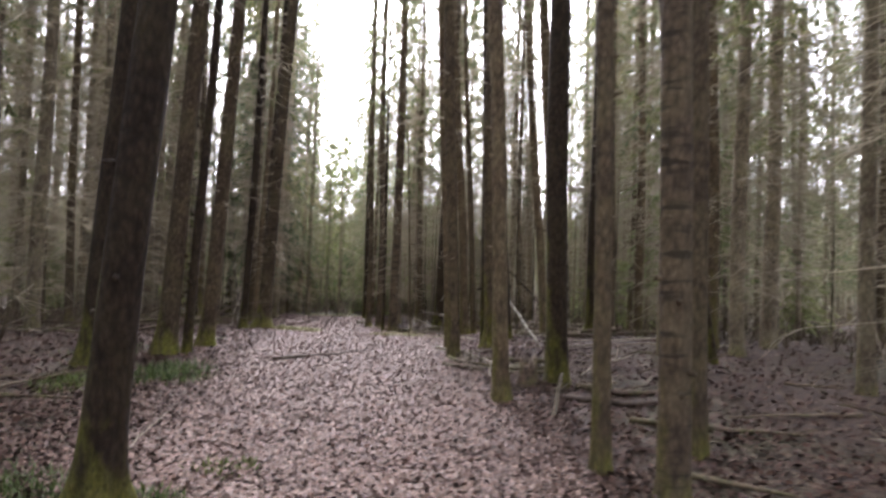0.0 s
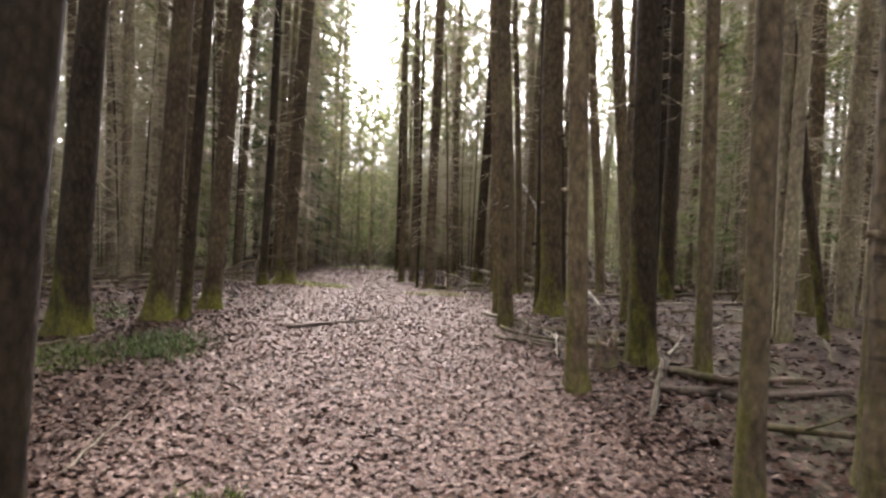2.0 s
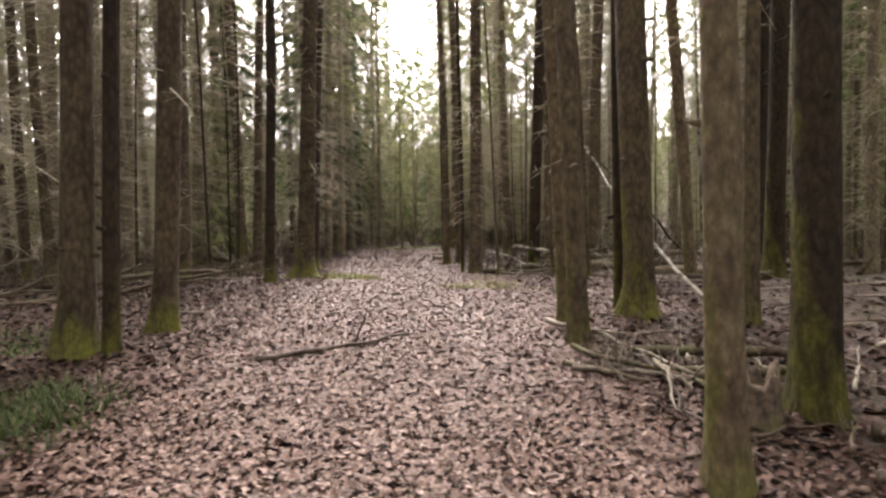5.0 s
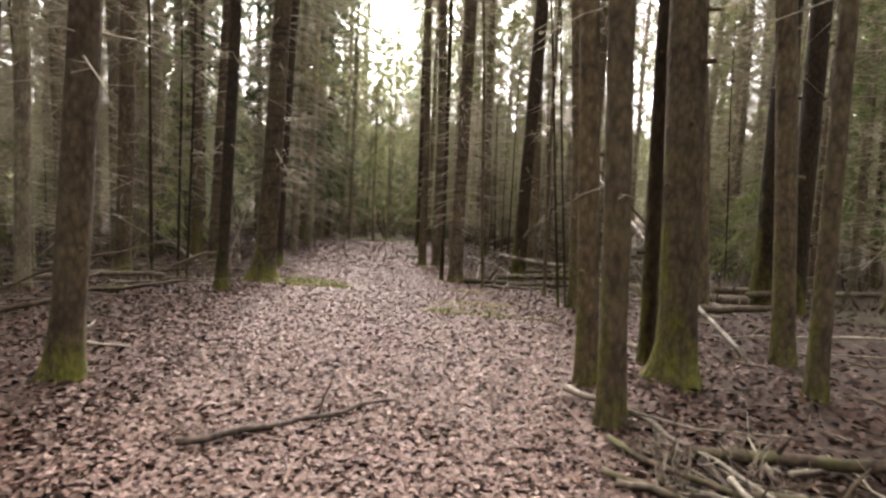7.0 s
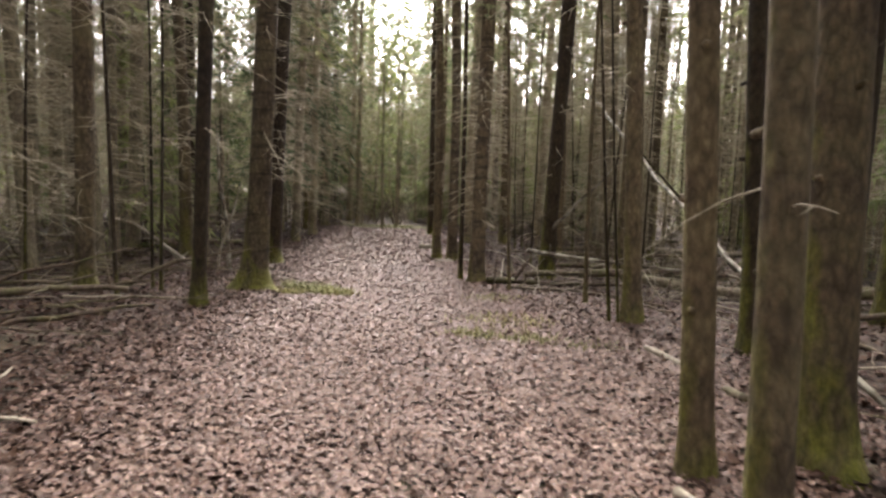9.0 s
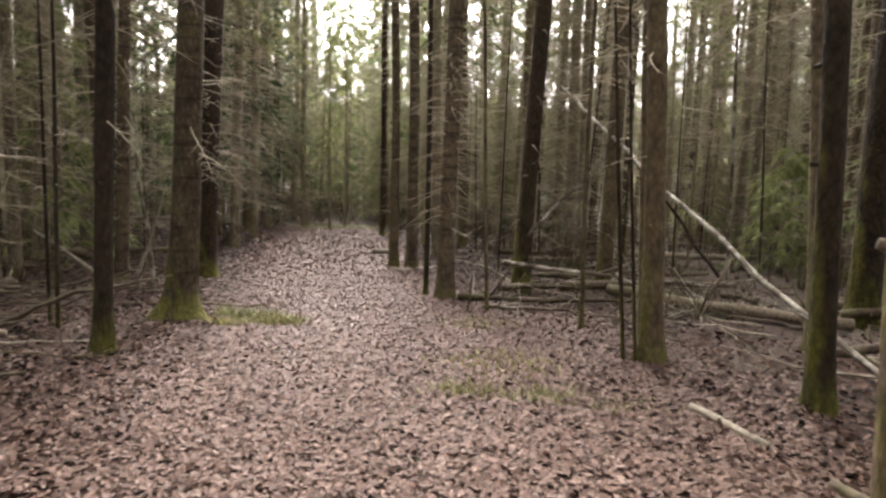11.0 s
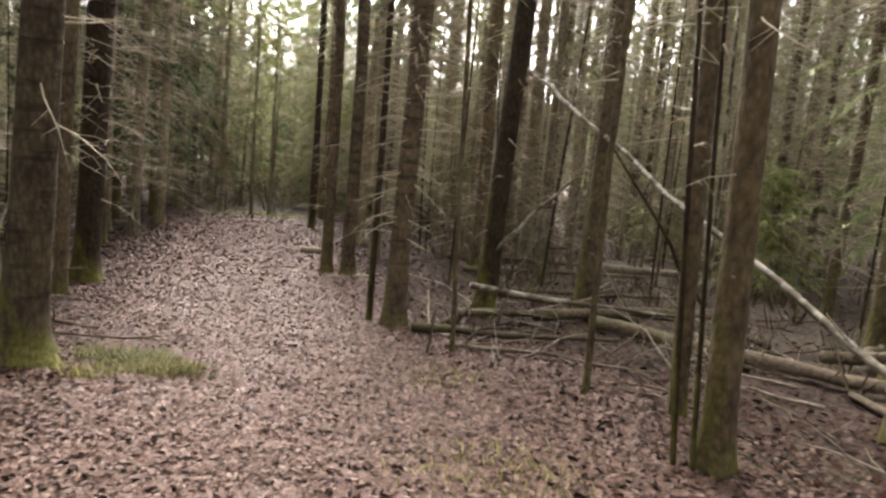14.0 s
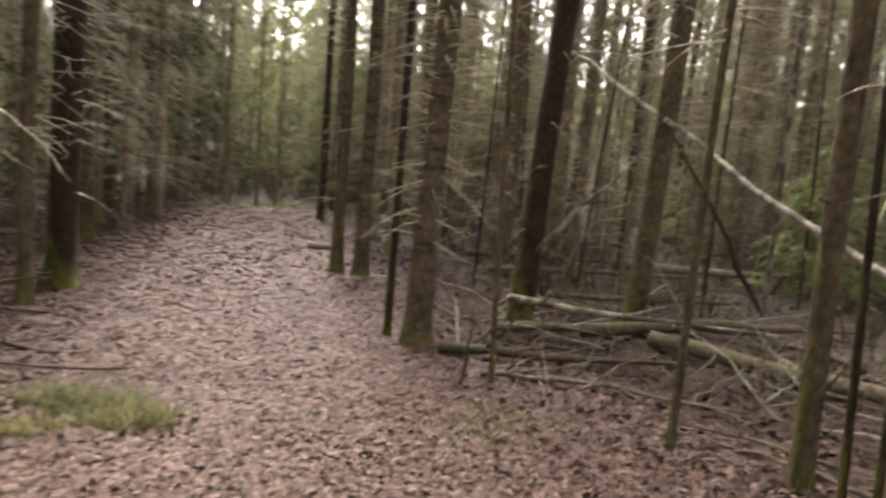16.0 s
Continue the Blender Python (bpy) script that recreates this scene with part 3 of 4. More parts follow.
tagged(far.object("far_trees", [BARK_HAZED, TWIG, NEEDLES]), "crowded distant spruces with bare lower boughs, and unseen ones added behind for shade", "trees", kind="stuff")

# bare young stems closing the view where the path turns away
STEMS = []
for k in range(4):
    q = np.random.default_rng(190 + k)
    kind = tagged(new("sapling"), "young bare spruce stem where the path bends", "sapling", "young stems at the bend")
    hh, rr, ll = q.uniform(4.5, 6.8), q.uniform(0.03, 0.05), (q.uniform(-0.03, 0.03), 0.0)
    part("trunk", trunk_mesh(rr, hh, ll, 7, 390 + k, BARK_HAZED, 0.2), kind)
    part("bare_canopy", dead_branch_mesh(0.4, hh * 0.95, 80, 0.8, ll, 490 + k, rr, hh, 5, False), kind, "thin bare grey twigs")["kind"] = "stuff"
    STEMS.append(kind)
for k in range(44):
    plant(STEMS, k % 4, g.uniform(-6.5, 1.5), g.uniform(29.6, 40))
for k in range(60):
    y = g.uniform(19, 33)
    plant(STEMS, k % 4, path_x(y) + g.choice([-1, 1, 1]) * g.uniform(3.2, 12), y)

# thin undergrowth stems
SAPLINGS = []
for k in range(4):
    q = np.random.default_rng(180 + k)
    kind = tagged(new("sapling"), "thin bare sapling in the undergrowth", "sapling", "saplings of the wood")
    hh, rr, ll = q.uniform(3, 7), q.uniform(0.012, 0.024), (q.uniform(-0.12, 0.12), q.uniform(-0.06, 0.06))
    part("trunk", trunk_mesh(rr, hh, ll, 6, 380 + k, BARK_DARK, 0.1), kind)
    part("bare_canopy", dead_branch_mesh(0.6, hh * 0.9, 26, 0.7, ll, 480 + k, rr, hh, 4, False), kind, "thin bare grey twigs")["kind"] = "stuff"
    SAPLINGS.append(kind)
for _ in range(130):
    y = g.uniform(11, 34)
    x = path_x(y) + g.choice([-1, 1, 1]) * g.uniform(2.6, 11)
    if (x < 0 or y > 18.5 or x > 5.5) and min((x - a) ** 2 + (y - b) ** 2 for a, b in placed) > 0.25:
        plant(SAPLINGS, int(g.integers(4)), x, y)


# ---- the far wood closing the view ----
def hazy_far_wood():
    m, t, bsdf = nodes_of("hazy_far_wood", 1.0)
    streak = add(t, "ShaderNodeTexNoise", Scale=1.0, Detail=5.0, Roughness=0.65)
    t.links.new(coords(t, (2.2, 2.2, 0.12)), streak.inputs["Vector"])
    blot = add(t, "ShaderNodeTexNoise", Scale=0.35, Detail=4.0)
    t.links.new(coords(t), blot.inputs["Vector"])
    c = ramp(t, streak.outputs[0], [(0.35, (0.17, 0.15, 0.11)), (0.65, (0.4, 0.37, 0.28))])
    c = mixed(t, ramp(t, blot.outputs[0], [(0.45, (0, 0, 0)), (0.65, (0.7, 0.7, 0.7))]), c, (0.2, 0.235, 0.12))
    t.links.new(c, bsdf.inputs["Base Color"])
    t.links.new(c, bsdf.inputs["Emission Color"])  # added glow stands in for hazy daylight between the far stems
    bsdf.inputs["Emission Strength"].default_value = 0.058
    q = np.random.default_rng(3)
    n = 2600
    a = np.linspace(0, 2 * math.pi, n, endpoint=False)
    r = 66 + q.uniform(-3, 3, n)
    top = np.full(n, 7.0)
    for _ in range(420):  # pointed tree tops standing side by side
        at, tall, slope = q.uniform(0, 2 * math.pi), q.uniform(7.0, 12.0), q.uniform(260, 420)
        if abs(at - 1.63) < 0.05:
            tall -= 1.5
        top = np.maximum(top, tall - np.abs(a - at) * slope + q.uniform(-0.5, 0.5, n))
    low = np.stack([np.cos(a) * r, 12 + np.sin(a) * r, np.full(n, -2.0)], 1)
    high = np.stack([np.cos(a) * r, 12 + np.sin(a) * r, top], 1)
    k = np.arange(n)
    f = np.stack([k, (k + 1) % n, (k + 1) % n + n, k + n], 1)
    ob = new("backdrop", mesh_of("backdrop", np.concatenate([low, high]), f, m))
    tagged(ob, "grey-brown wall of distant woodland with an added haze glow", "woodland", kind="structure")


hazy_far_wood()


def thicket(name, label, spots, seed, low, high, material):
    """A tangle of bare canes and twigs, too fine to count."""
    q = np.random.default_rng(seed)
    s = Shape()
    for x, y in spots:
        z = float(gz(x, y))
        for _ in range(int(q.integers(5, 10))):
            a, tall = q.uniform(0, 6.28), q.uniform(low, high)
            tip = np.array([x + math.cos(a) * tall * q.uniform(0.2, 0.9), y + math.sin(a) * tall * q.uniform(0.2, 0.9), z + tall * q.uniform(0.4, 1.0)])
            s.blade((x, y, z - 0.03), tip, 0.018, (-math.sin(a), math.cos(a), 0))
            for _ in range(3):
                u = q.uniform(0.3, 1.0)
                p = np.array([x, y, z]) * (1 - u) + tip * u
                s.blade(p, p + q.normal(0, 0.25, 3) * tall, 0.01, (math.cos(a), math.sin(a), 0.2))
    tagged(new(name, s.mesh(name, material, False)), label, "undergrowth", kind="stuff")


q = np.random.default_rng(55)
spots = [(x, y) for x, y in zip(q.uniform(-26, 26, 1500), q.uniform(29.5, 44, 1500))]
thicket("undergrowth", "dense bare brush where the wood closes in", spots, 56, 0.5, 1.7, ROTTEN)
spots = [(x, y) for x, y in zip(q.uniform(-16, 16, 1500), q.uniform(6, 30, 1500)) if abs(x - path_x(y)) > (4.2 if x < 0 else 6.5 if y < 14 else 3.4)]
thicket("undergrowth", "low bare brush on the floor of the wood", spots, 57, 0.15, 0.6, ROTTEN)

# ---- fallen wood ----
def bough(points, radius, name="fallen_branch", label="grey fallen branch on the leaves", material=None, twigs=0, seed=1, sides=7, taper=0.35):
    """A bent, tapering piece of wood through the points, with side twigs."""
    g = np.random.default_rng(seed)
    p = np.array(points, float)
    n = max(5, 3 * len(p))
    u = np.linspace(0, len(p) - 1, n)
    q = np.stack([np.interp(u, np.arange(len(p)), p[:, i]) for i in range(3)], 1)
    length = np.linalg.norm(p[-1] - p[0])
    q[1:-1] += g.normal(0, 0.012 * min(length, 1.5), (n - 2, 3)) * np.array([1, 1, 0.5])
    radii = radius * np.linspace(1, taper, n) * (1 + g.uniform(-0.1, 0.1, n))
    base = q[0].copy()
    s = Shape()
    s.tube(q - base, radii, sides, True, 0.12, seed)
    side = []
    along = (q[-1] - q[0]) / (length + 1e-9)
    for _ in range(twigs):
        i = g.integers(1, n - 1)
        d = along * g.uniform(0.2, 0.9) + g.normal(0, 0.6, 3)
        d[2] = abs(d[2]) * 0.7
        ln = g.uniform(0.12, 0.4) * min(length, 1.6)
        a = q[i] - base
        t = Shape()
        t.tube([np.zeros(3), d * ln * 0.5, d * ln + g.normal(0, 0.03, 3)], [radii[i] * 0.5, radii[i] * 0.35, radii[i] * 0.12], 5, True, 0.1, seed + 3)
        side.append((a, t.mesh("twig", material or DEADWOOD)))
    ob = new(name, s.mesh(name, material or DEADWOOD))
    ob.location = base
    for a, me in side:
        part("twig", me, ob).location = a
    return tagged(ob, label, "log" if name == "fallen_log" else "branch", "fallen wood")


def lying(points, radius, lift=0.0, **kw):
    return bough([(x, y, float(gz(x, y)) + radius * 0.7 + 0.022 + lift) for x, y in points], radius, **kw)


lying([(-1.36, 8.28), (-1.0, 8.5), (-0.7, 8.72), (-0.36, 8.98)], 0.021, 0.015, label="dark crooked stick lying across the leaf-covered path", material=STICK, twigs=2, seed=3)
bough([(-0.77, 8.68, 0.46), (-0.73, 8.7, 0.6), (-0.68, 8.75, 0.74)], 0.009, label="thin twig standing up from a fallen stick", material=STICK, seed=4)
lying([(0.66, 9.2), (0.98, 8.78), (1.16, 8.34), (1.35, 7.75)], 0.024, 0.05, label="pale branch lying at the foot of a tree", material=PALE, twigs=4, seed=5)
lying([(0.68, 8.04), (0.9, 7.98), (1.15, 7.9)], 0.018, 0.02, label="bent bare branch in a tangle of dead wood", material=DEADWOOD, twigs=5, seed=6)
lying([(1.15, 8.3), (1.2, 7.8), (1.12, 7.2)], 0.022, 0.02, label="dark rotten branch in a tangle of dead wood", material=STICK, twigs=6, seed=7)
lying([(0.75, 8.5), (1.3, 7.75), (1.62, 7.1)], 0.02, 0.03, label="dark rotten branch in a tangle of dead wood", material=ROTTEN, twigs=5, seed=8)
bough([(1.45, 6.0, 0.3), (1.5, 6.08, 0.48), (1.55, 6.12, 0.68)], 0.022, label="pale splintered stake standing in the leaves", material=PALE, twigs=1, seed=9, taper=0.6)
lying([(0.65, 8.16), (0.86, 7.98), (1.08, 7.78)], 0.022, 0.01, label="worn brown branch half buried in leaves", material=LOGWOOD, twigs=3, seed=60)
bough([(1.18, 8.03, 0.52), (1.12, 7.65, 0.58), (1.07, 7.21, 0.47)], 0.016, label="bent bare branch in a tangle of dead wood", material=PALE, twigs=4, seed=61)
lying([(1.12, 8.35), (1.51, 8.31), (2.1, 8.2)], 0.035, 0.03, name="fallen_log", label="dark rotten log behind a tangle of branches", material=ROTTEN, twigs=3, seed=62, taper=0.8, sides=10)
lying([(1.15, 7.95), (1.55, 7.85), (2.0, 7.95)], 0.03, 0.02, name="fallen_log", label="dark rotten log behind a tangle of branches", material=ROTTEN, twigs=3, seed=63, taper=0.8, sides=10)
lying([(1.36, 7.78), (1.6, 7.6), (1.86, 7.5)], 0.028, 0.05, name="fallen_log", label="broken log with a pale splintered end", material=LOGWOOD, twigs=1, seed=64, taper=0.9, sides=10)
bough([(0.32, 15.42, 0.12), (0.34, 15.44, 0.36), (0.37, 15.46, 0.62)], 0.014, label="thin dead stub standing in the leaves", material=ROTTEN, seed=65, taper=0.6)
bough([(0.95, 15.3, 0.14), (0.9, 15.36, 0.32), (0.9, 15.5, 0.52)], 0.008, label="pale bent twig hanging over the leaves", material=PALE, seed=66, twigs=1)
bough([(1.7, 16.1, 0.2), (1.74, 16.14, 0.36), (1.66, 16.2, 0.5)], 0.008, label="pale bent twig hanging over the leaves", material=PALE, seed=67, twigs=2)
lying([(1.7, 6.62), (2.3, 6.6), (3.15, 6.55)], 0.036, name="fallen_log", label="dark fallen log half sunk in the leaves", material=STICK, twigs=2, seed=10, taper=0.8)
lying([(1.95, 7.1), (2.4, 6.95), (3.0, 6.9)], 0.036, name="fallen_log", label="mossy fallen log half sunk in the leaves", material=ROTTEN, twigs=3, seed=11, taper=0.8)
lying([(1.45, 10.7), (1.47, 10.45)], 0.03, name="fallen_log", label="short sawn log with worn brown bark", material=LOGWOOD, seed=12, taper=0.95, sides=12)
lying([(1.28, 11.8), (1.4, 11.15)], 0.026, name="fallen_log", label="short pale barkless log beside a mossy trunk", material=PALE, seed=13, taper=0.9, sides=12)
lying([(3.7, 14.5), (3.0, 11.4)], 0.035, name="fallen_log", label="long fallen pole with worn bark", material=LOGWOOD, seed=15, twigs=2)
lying([(2.3, 16.6), (3.2, 15.75), (4.05, 14.3)], 0.075, 0.02, name="fallen_log", label="thick fallen trunk with worn brown bark", material=LOGWOOD, seed=16, twigs=2, taper=0.8, sides=12)
bough([(0.86, 16.35, 0.62), (2.0, 16.4, 0.48), (3.7, 16.6, 0.3)], 0.036, name="fallen_log", label="fallen birch pole propped on other wood", material=BIRCH, seed=17, twigs=4)
lying([(0.3, 16.3), (1.1, 16.1), (2.3, 15.9)], 0.05, 0.02, name="fallen_log", label="dark fallen log on the forest floor", material=ROTTEN, seed=18, twigs=5)
lying([(0.5, 15.6), (1.2, 15.5), (2.2, 14.9)], 0.025, 0.03, label="bare fallen branch with many twigs", seed=19, twigs=8)
lying([(0.9, 17.0), (2.2, 16.9), (4.2, 17.4)], 0.048, 0.06, name="fallen_log", label="grey fallen log among the trunks", material=LOGWOOD, seed=20, twigs=5)
lying([(4.0, 21.4), (6.5, 21.0), (8.5, 21.6)], 0.09, 0.1, name="fallen_log", label="grey fallen log among the trunks", seed=21, twigs=4)
lying([(-0.9, 22.1), (-0.45, 21.9)], 0.07, name="fallen_log", label="short log end beside the path", material=DEADWOOD, seed=22, taper=0.9)
lying([(-0.5, 19.5), (0.3, 20.0)], 0.03, label="pale fallen branch by a mossy foot", material=PALE, seed=23, twigs=3)
# the leaning birch and its neighbours
bough([(2.33, 10.3, 0.44), (2.35, 12.61, 0.9), (2.38, 15.5, 1.72), (2.42, 19.2, 2.88), (2.45, 20.4, 3.2)], 0.021, name="fallen_log", label="white-barked birch trunk fallen aslant into other trees", material=BIRCH, seed=24, twigs=3, sides=10, taper=1.45)
bough([(4.9, 18.7, -0.02), (3.6, 18.0, 1.25), (2.36, 17.2, 2.36)], 0.035, name="fallen_log", label="thin dark stem leaning against a fallen birch", material=ROTTEN, seed=25, twigs=3)
bough([(1.34, 17.3, 0.84), (1.8, 17.35, 1.36), (2.42, 17.3, 1.98)], 0.026, name="fallen_log", label="broken white birch stem caught between two trunks", material=BIRCH, seed=26, twigs=3)
bough([(1.5, 17.0, 0.15), (2.4, 16.6, 0.55)], 0.02, label="pale leaning branch in the wood", material=PALE, seed=27, twigs=3)
bough([(9.5, 24.0, 0.1), (7.6, 24.3, 0.8), (5.9, 24.4, 1.3)], 0.05, name="fallen_log", label="pale stem leaning aslant in the wood", material=PALE, seed=28)
bough([(-3.4, 16.4, 0.08), (-3.5, 16.42, 1.2), (-3.62, 16.45, 2.35)], 0.034, label="white birch stick leaning beside a mossy tree", material=BIRCH, seed=29, twigs=2)
bough([(-3.6, 16.2, 0.1), (-3.42, 16.25, 0.8), (-3.2, 16.3, 1.5)], 0.022, label="pale stick crossing another by a mossy tree", material=PALE, seed=30, twigs=1)
bough([(-4.4, 17.6, 0.05), (-5.5, 17.8, 0.75)], 0.045, name="fallen_log", label="pale fallen branch propped up on dead wood", material=PALE, seed=31, twigs=4)
lying([(-9.3, 20.3), (-7.6, 20.1)], 0.06, 0.15, name="fallen_log", label="grey fallen log among the trunks", seed=32, twigs=4)
lying([(-5.6, 16.8), (-4.5, 16.1)], 0.035, 0.05, label="bare fallen branch with many twigs", seed=33, twigs=6)
lying([(-7.5, 26.0), (-5.4, 27.5)], 0.08, 0.2, name="fallen_log", label="reddish fallen log among the trunks", seed=34)
lying([(-3.1, 16.0), (-2.4, 15.75)], 0.03, label="dark stick on the leaves", material=ROTTEN, seed=35, twigs=2)
lying([(-2.75, 9.85), (-2.2, 9.68)], 0.02, 0.02, label="pale curved stick on the leaves", material=PALE, seed=36, twigs=1)
lying([(-2.7, 9.9), (-2.9, 10.6)], 0.02, 0.02, label="pale curved stick on the leaves", material=PALE, seed=37, twigs=2)
bough([(-1.8, 4.92, 0.27), (-1.77, 5.2, 0.33), (-1.7, 5.5, 0.42)], 0.01, label="thin brown stick poking from the leaves", material=DEADWOOD, seed=38, twigs=2)
lying([(-3.6, 6.4), (-2.7, 6.2)], 0.025, label="dark stick on the leaves", material=ROTTEN, seed=39, twigs=3)
lying([(1.9, 4.6), (2.6, 4.1)], 0.03, label="dark stick on the leaves", material=ROTTEN, seed=40, twigs=3)
lying([(2.1, 5.9), (3.4, 5.4)], 0.03, label="dark stick on the leaves", material=ROTTEN, seed=41, twigs=3)

# twiggy tangle round the fallen logs
g = np.random.default_rng(66)
for i in range(46):
    x, y, a, ln = g.uniform(0.5, 3.6), g.uniform(14.8, 18.6), g.uniform(0, 3.14), g.uniform(0.5, 1.5)
    z = float(gz(x, y))
    rise = g.choice([0.0, 0.1, 0.35, 0.7], p=[0.4, 0.3, 0.2, 0.1]) * ln
    bough([(x, y, z + 0.03), (x + math.cos(a) * ln * 0.5, y + math.sin(a) * ln * 0.5, z + 0.06 + rise * 0.7), (x + math.cos(a) * ln, y + math.sin(a) * ln, z + 0.05 + rise)],
          g.uniform(0.005, 0.015), label="bare forked branch in a heap of windfall", material=(DEADWOOD, PALE, ROTTEN)[i % 3], twigs=int(g.integers(2, 5)), seed=2000 + i, sides=5)
for i in range(26):
    x, y, a, ln = g.uniform(0.8, 2.6), g.uniform(6.6, 8.6), g.uniform(0, 3.14), g.uniform(0.3, 0.9)
    lying([(x, y), (x + math.cos(a) * ln * 0.5, y + math.sin(a) * ln * 0.5), (x + math.cos(a) * ln, y + math.sin(a) * ln)],
          g.uniform(0.006, 0.016), 0.02, label="bare forked branch in a heap of windfall", material=(DEADWOOD, PALE, ROTTEN)[i % 3], twigs=int(g.integers(1, 4)), seed=2100 + i, sides=5)

for i in range(44):
    x, y, a, ln = g.uniform(-6.8, -3.6), g.uniform(9.5, 17.0), g.uniform(-0.7, 0.7), g.uniform(0.7, 2.0)
    z = float(gz(x, y))
    rise = g.choice([0.0, 0.12, 0.3], p=[0.45, 0.35, 0.2]) * ln
    bough([(x, y, z + 0.03), (x + math.cos(a) * ln * 0.5, y + math.sin(a) * ln * 0.5, z + 0.07 + rise * 0.6), (x + math.cos(a) * ln, y + math.sin(a) * ln, z + 0.05 + rise)],
          g.uniform(0.01, 0.03), label="bare grey branch in a low heap of windfall", material=(DEADWOOD, LOGWOOD, ROTTEN)[i % 3], twigs=int(g.integers(2, 5)), seed=2300 + i, sides=5)

# brush scattered through the wood on both sides
g = np.random.default_rng(77)
for i in range(190):
    y = g.uniform(4, 30)
    side = g.choice([-1, 1])
    x = path_x(y) + side * (2.3 + abs(g.normal(0, 2.6)) + (0.4 if side > 0 else 0.6))
    a, ln = g.uniform(0, math.pi), g.uniform(0.5, 2.2)
    thick = g.random() < 0.25
    x2, y2 = x + math.cos(a) * ln * (1.6 if thick else 1), y + math.sin(a) * ln * 0.8
    if abs(x2 - path_x(y2)) < 2.0 or (thick and y < 9.5 and abs(x) < 6):
        continue
    r = g.uniform(0.035, 0.08) if thick else g.uniform(0.008, 0.022)
    lying([(x, y), ((x + x2) / 2, (y + y2) / 2), (x2, y2)], r, g.uniform(0, 0.12) if thick else g.uniform(0, 0.06), name="fallen_log" if thick else "fallen_branch",
          label="old fallen log on the floor of the wood" if thick else "bare fallen branch on the floor of the wood",
          material=(LOGWOOD, ROTTEN, LOGWOOD, ROTTEN if thick else PALE)[int(g.integers(4))], twigs=int(g.integers(1, 6)), seed=1000 + i, sides=6, taper=0.7 if thick else 0.3)


def stump(x, y, r, h):
    """A rotten stump with a ragged, hollow top."""
    g = np.random.default_rng(5)
    s = Shape()
    sides = 18
    for lvl, (hh, k) in enumerate([(-0.1, 1.5), (0.02, 1.35), (0.1, 1.05), (h * 0.6, 0.95), (h, 0.9), (h * 0.85, 0.62), (h * 0.5, 0.5)]):
        for q in range(sides):
            a = 2 * math.pi * q / sides
            rr = r * k * (1 + 0.12 * math.sin(4 * a + 1) + g.uniform(-0.06, 0.06))
            s.v.append((rr * math.cos(a), rr * math.sin(a), hh + (g.uniform(-0.09, 0.09) if lvl == 4 else 0)))
    for i in range(6):
        for q in range(sides):
            q2 = (q + 1) % sides
            s.f.append((i * sides + q, i * sides + q2, (i + 1) * sides + q2, (i + 1) * sides + q))
    s.f.append(tuple(6 * sides + q for q in range(sides)))
    ob = tagged(new("stump", s.mesh("stump", ROTTEN)), "dark rotten broken stump between two trunks", "stump")
    ob.location = (x, y, float(gz(x, y)))


stump(1.47, 7.2, 0.09, 0.26)


# ---- grass ----
def grass(x, y, rx, ry, count, tall, material, label, seed):
    g = np.random.default_rng(seed)
    s = Shape()
    z0 = float(gz(x, y))
    for _ in range(count):
        a, r = g.uniform(0, 6.28), math.sqrt(g.uniform()) * g.uniform(0.5, 1.15)
        px, py = x + rx * r * math.cos(a), y + ry * r * math.sin(a)
        pz = float(gz(px, py))
        b, w = g.uniform(0, 6.28), g.uniform(0.3, 1.3)
        hgt = tall * g.uniform(0.35, 1.0)
        d = np.array([math.cos(b) * w, math.sin(b) * w, 1.0]) * hgt
        s.blade((px - x, py - y, pz - z0), (px - x + d[0], py - y + d[1], pz - z0 + hgt * (1 - 0.35 * w)), 0.011, (-math.sin(b), math.cos(b), 0))
    ob = tagged(new("grass_tuft", s.mesh("grass_tuft", material, False)), label, "grass", "grass tufts", kind="stuff")
    ob.location = (x, y, z0)


grass(-2.2, 7.2, 0.45, 0.5, 1000, 0.15, DARKGRASS, "green sedge and moss beside the path", 1)
grass(-2.9, 6.9, 0.55, 0.45, 800, 0.12, DARKGRASS, "green sedge and moss beside the path", 2)
grass(-2.1, 4.2, 0.5, 0.35, 600, 0.13, DARKGRASS, "green sedge at a mossy foot", 3)
grass(-3.3, 8.6, 0.5, 0.5, 500, 0.1, DARKGRASS, "green moss and sedge under the trees", 15)
grass(-3.9, 5.6, 0.6, 0.5, 500, 0.1, DARKGRASS, "green moss and sedge under the trees", 16)
grass(-1.35, 4.15, 0.18, 0.15, 150, 0.13, DARKGRASS, "green sedge at a mossy foot", 4)
grass(-1.95, 14.8, 0.34, 0.2, 700, 0.2, GRASS, "pale straw grass tuft by mossy roots", 5)
grass(-1.65, 14.6, 0.32, 0.2, 700, 0.17, GRASS, "pale straw grass tuft by mossy roots", 13)
grass(-2.1, 14.4, 0.2, 0.15, 260, 0.13, GRASS, "pale straw grass tuft by mossy roots", 14)
grass(-0.05, 12.15, 0.28, 0.22, 260, 0.12, GRASS, "sparse grass among the leaves", 6)
grass(0.42, 12.0, 0.3, 0.2, 260, 0.12, GRASS, "sparse grass among the leaves", 7)
grass(0.3, 12.9, 0.6, 0.5, 520, 0.1, GRASS, "sparse grass among the leaves", 8)
grass(0.9, 11.8, 0.3, 0.2, 160, 0.1, GRASS, "sparse grass among the leaves", 9)
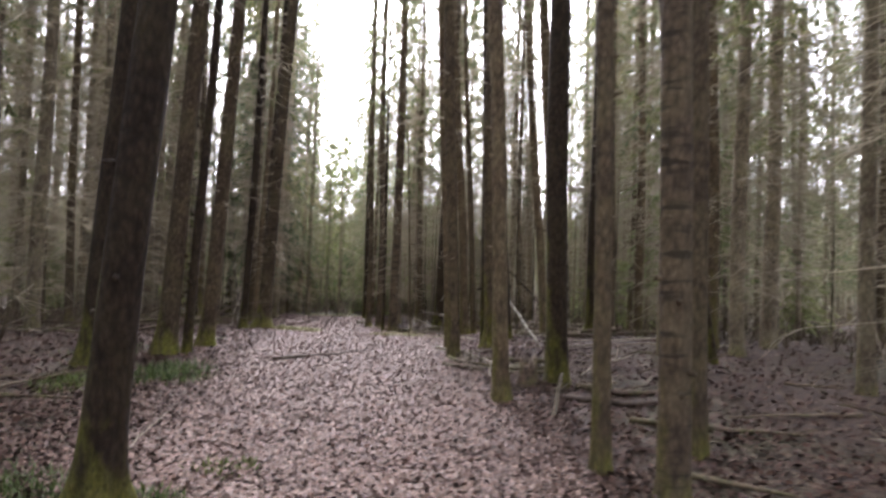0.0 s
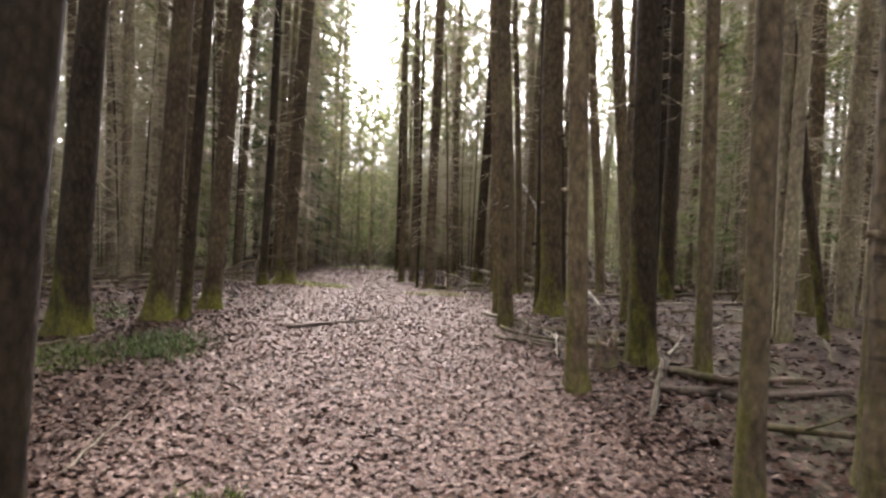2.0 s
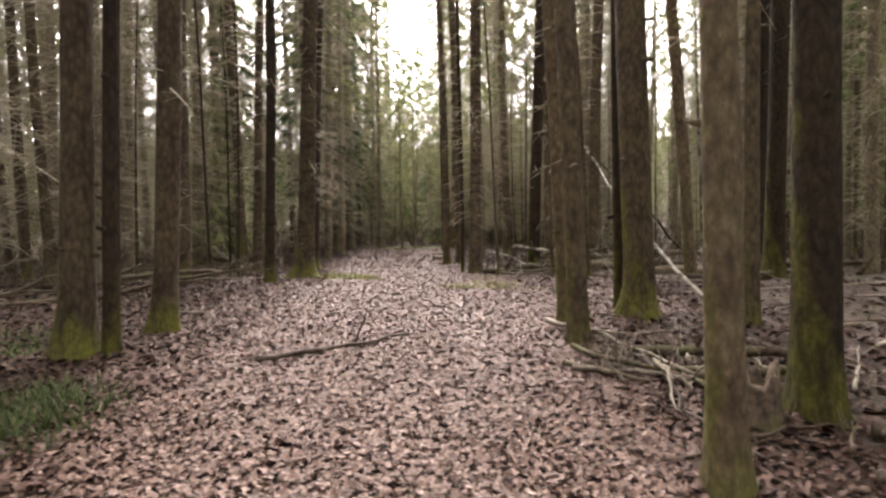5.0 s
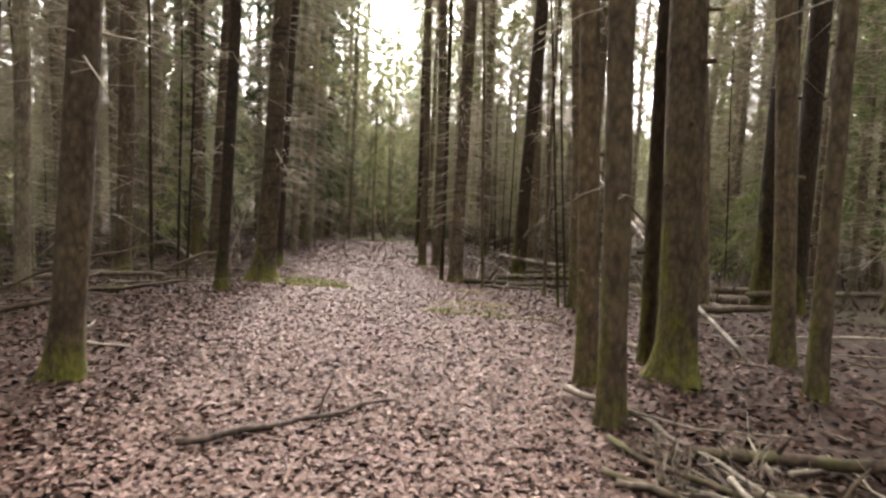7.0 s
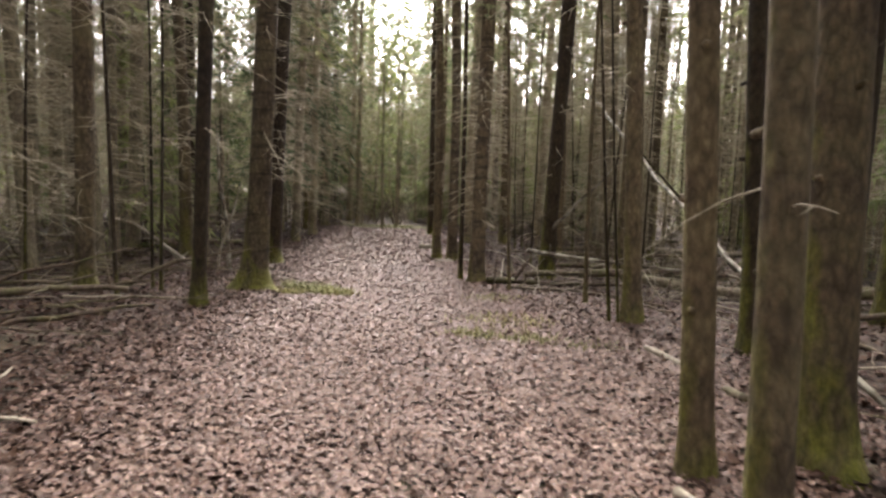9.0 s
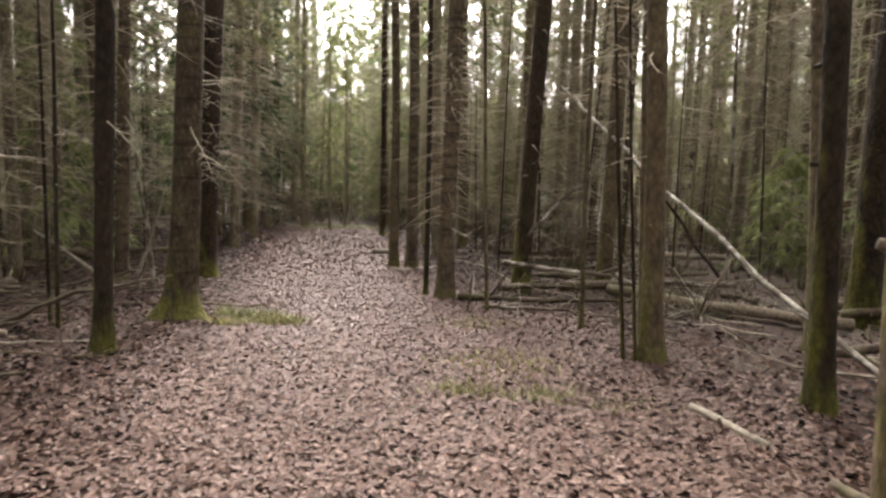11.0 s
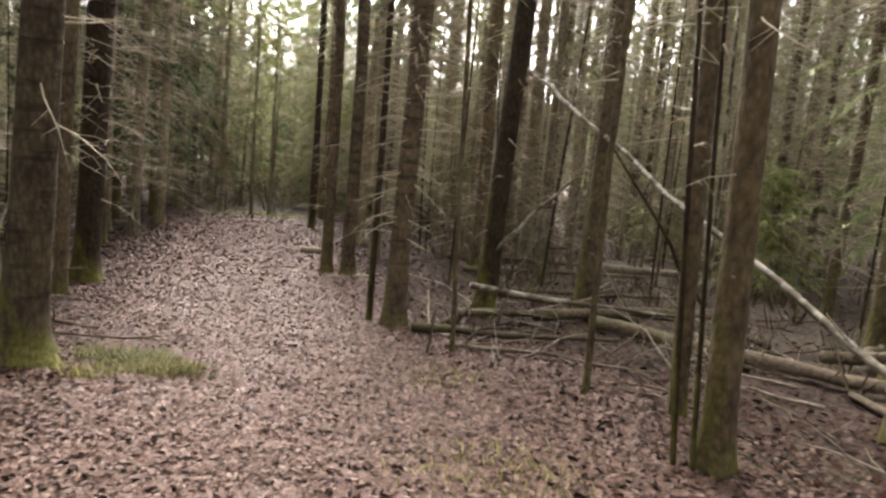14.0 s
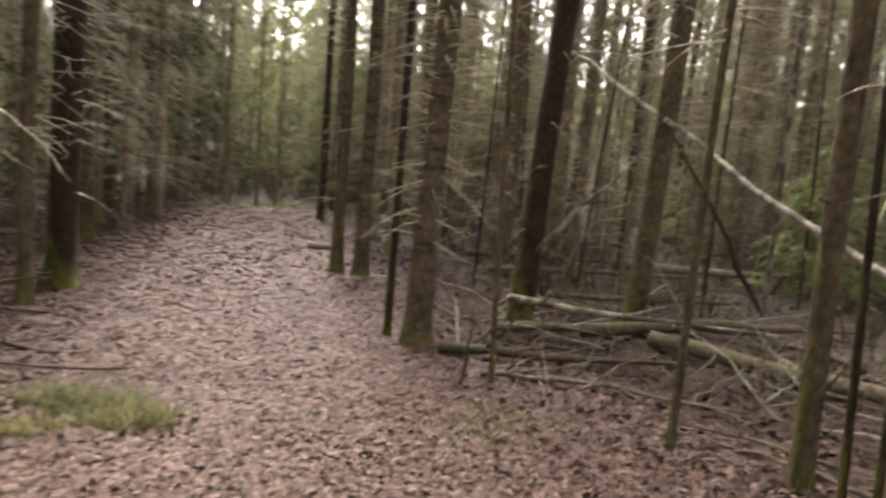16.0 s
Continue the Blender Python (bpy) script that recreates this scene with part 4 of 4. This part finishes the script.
grass(-1.05, 4.7, 0.25, 0.2, 180, 0.1, DARKGRASS, "sparse grass among the leaves", 10)
grass(0.35, 14.6, 0.5, 0.4, 300, 0.1, GRASS, "sparse grass among the leaves", 11)
grass(-2.3, 28.9, 1.7, 0.6, 900, 0.2, GRASS, "dry grass where the path bends", 12)


q = np.random.default_rng(58)
spots = [(x, y) for x, y in zip(q.uniform(0.8, 1.4, 7), q.uniform(7.9, 8.8, 7))]
thicket("undergrowth", "dry pale stalks at the foot of a tree", spots, 59, 0.08, 0.28, DEADWOOD)

# ---- leaf litter ----
def leaf_points(g, size):
    """The rim of a curled oval leaf and its midrib."""
    a = np.array([0, 0.9, 2.0, math.pi, 4.28, 5.38])
    px, py = np.cos(a) * size * 0.5, np.sin(a) * size * 0.38 * g.uniform(0.75, 1.2)
    curl = g.uniform(-0.35, 0.55)
    pz = curl * size * (np.abs(py) / (size * 0.31)) * 0.5 + g.uniform(-0.12, 0.2) * size * (px / size * 2) ** 2
    return np.stack([px, py, pz], 1)


def litter(name, xs, ys, sizes, seed, label, material=None, tilt=0.25, lift=(0.008, 0.035)):
    g = np.random.default_rng(seed)
    n = len(xs)
    kinds = [leaf_points(g, 1.0) for _ in range(12)]
    base = np.stack([kinds[i] for i in g.integers(0, 12, n)]) * sizes[:, None, None]
    a, tx, ty = g.uniform(0, 6.28, n), g.normal(0, tilt, n), g.normal(0, tilt, n)
    c, s = np.cos(a), np.sin(a)
    x = base[:, :, 0] * c[:, None] - base[:, :, 1] * s[:, None]
    y = base[:, :, 0] * s[:, None] + base[:, :, 1] * c[:, None]
    z = base[:, :, 2] + x * tx[:, None] + y * ty[:, None]
    z += (gz(xs, ys) + g.uniform(*lift, n))[:, None]
    v = np.stack([x + xs[:, None], y + ys[:, None], z], -1).reshape(-1, 3)
    o = np.arange(n)[:, None] * 6
    f = np.concatenate([o + np.array([[0, 1, 2, 3]]), o + np.array([[0, 3, 4, 5]])])
    me = bpy.data.meshes.new(name)
    me.vertices.add(len(v))
    me.vertices.foreach_set("co", v.ravel())
    me.loops.add(f.size)
    me.loops.foreach_set("vertex_index", f.ravel().astype(np.int32))
    me.polygons.add(len(f))
    me.polygons.foreach_set("loop_start", np.arange(len(f), dtype=np.int32) * 4)
    me.materials.append(material or LEAF)
    me.update(calc_edges=True)
    return tagged(new(name, me), label, "leaves", kind="stuff")


g = np.random.default_rng(9)
n = 195000
ys = 1.0 + 19 * g.uniform(size=n) ** 1.1
xs = path_x(ys) + g.uniform(-1.7, 1.55, n) + g.normal(0, 0.3, n)
litter("leaf_litter", xs, ys, g.uniform(0.019, 0.047, n), 31, "pinkish brown fallen beech leaves covering the path")
n = 56000
ys = 1.0 + 17 * g.uniform(size=n)
xs = path_x(ys) + g.uniform(-1.8, 1.65, n) + g.normal(0, 0.25, n)
litter("leaf_litter", xs, ys, g.uniform(0.045, 0.075, n), 35, "matted lower layer of brown beech leaves", MATTED, 0.08, (0.003, 0.012))
n = 34000
ys = 19 + 9.4 * g.uniform(size=n)
xs = path_x(ys) + g.uniform(-1.4, 1.4, n) + g.normal(0, 0.3, n)
litter("leaf_litter", xs, ys, g.uniform(0.035, 0.072, n), 32, "brown fallen leaves further along the path")
n = 52000
ys = 1.0 + 22 * g.uniform(size=n)
xs = path_x(ys) + g.choice([-1, -1, -1, 1], n) * (1.3 + np.abs(g.normal(0, 1.25, n)))
# darker leaf tone here stands for the shade beside the path
litter("leaf_litter", xs, ys, g.uniform(0.021, 0.052, n), 34, "brown fallen leaves thinning out beside the path", MATTED)
n = 24000
ys = 9.8 + 6.2 * g.uniform(size=n)
xs = path_x(ys) + 1.4 + np.abs(g.normal(0, 0.55, n))
litter("leaf_litter", xs, ys, g.uniform(0.021, 0.05, n), 36, "pinkish brown leaves drifted to the fallen logs")
n = 64000
ys = 1.0 + 29 * g.uniform(size=n) ** 1.2
xs = path_x(ys) + g.choice([-1, 1], n) * (1.4 + np.abs(g.normal(0, 2.6, n)))
litter("leaf_litter", xs, ys, g.uniform(0.03, 0.075, n), 33, "rotting leaves darkened for the shade of the wood", SHADED_OLD_LEAF)

# single leaves on top where the path is nearest
shapes = []
for k in range(8):
    p = leaf_points(g, 0.05)
    shapes.append(mesh_of("leaf", p, [(0, 1, 2, 3), (0, 3, 4, 5)], LEAF))
for i in range(300):
    y = g.uniform(3.2, 13.0)
    x = path_x(y) + g.uniform(-1.3, 1.3)
    ob = part("leaf", shapes[i % 8], ground)
    ob.matrix_basis = pose(x, y, float(gz(x, y)) + 0.035, g.uniform(-25, 25), g.uniform(-25, 25), g.uniform(0, 360))
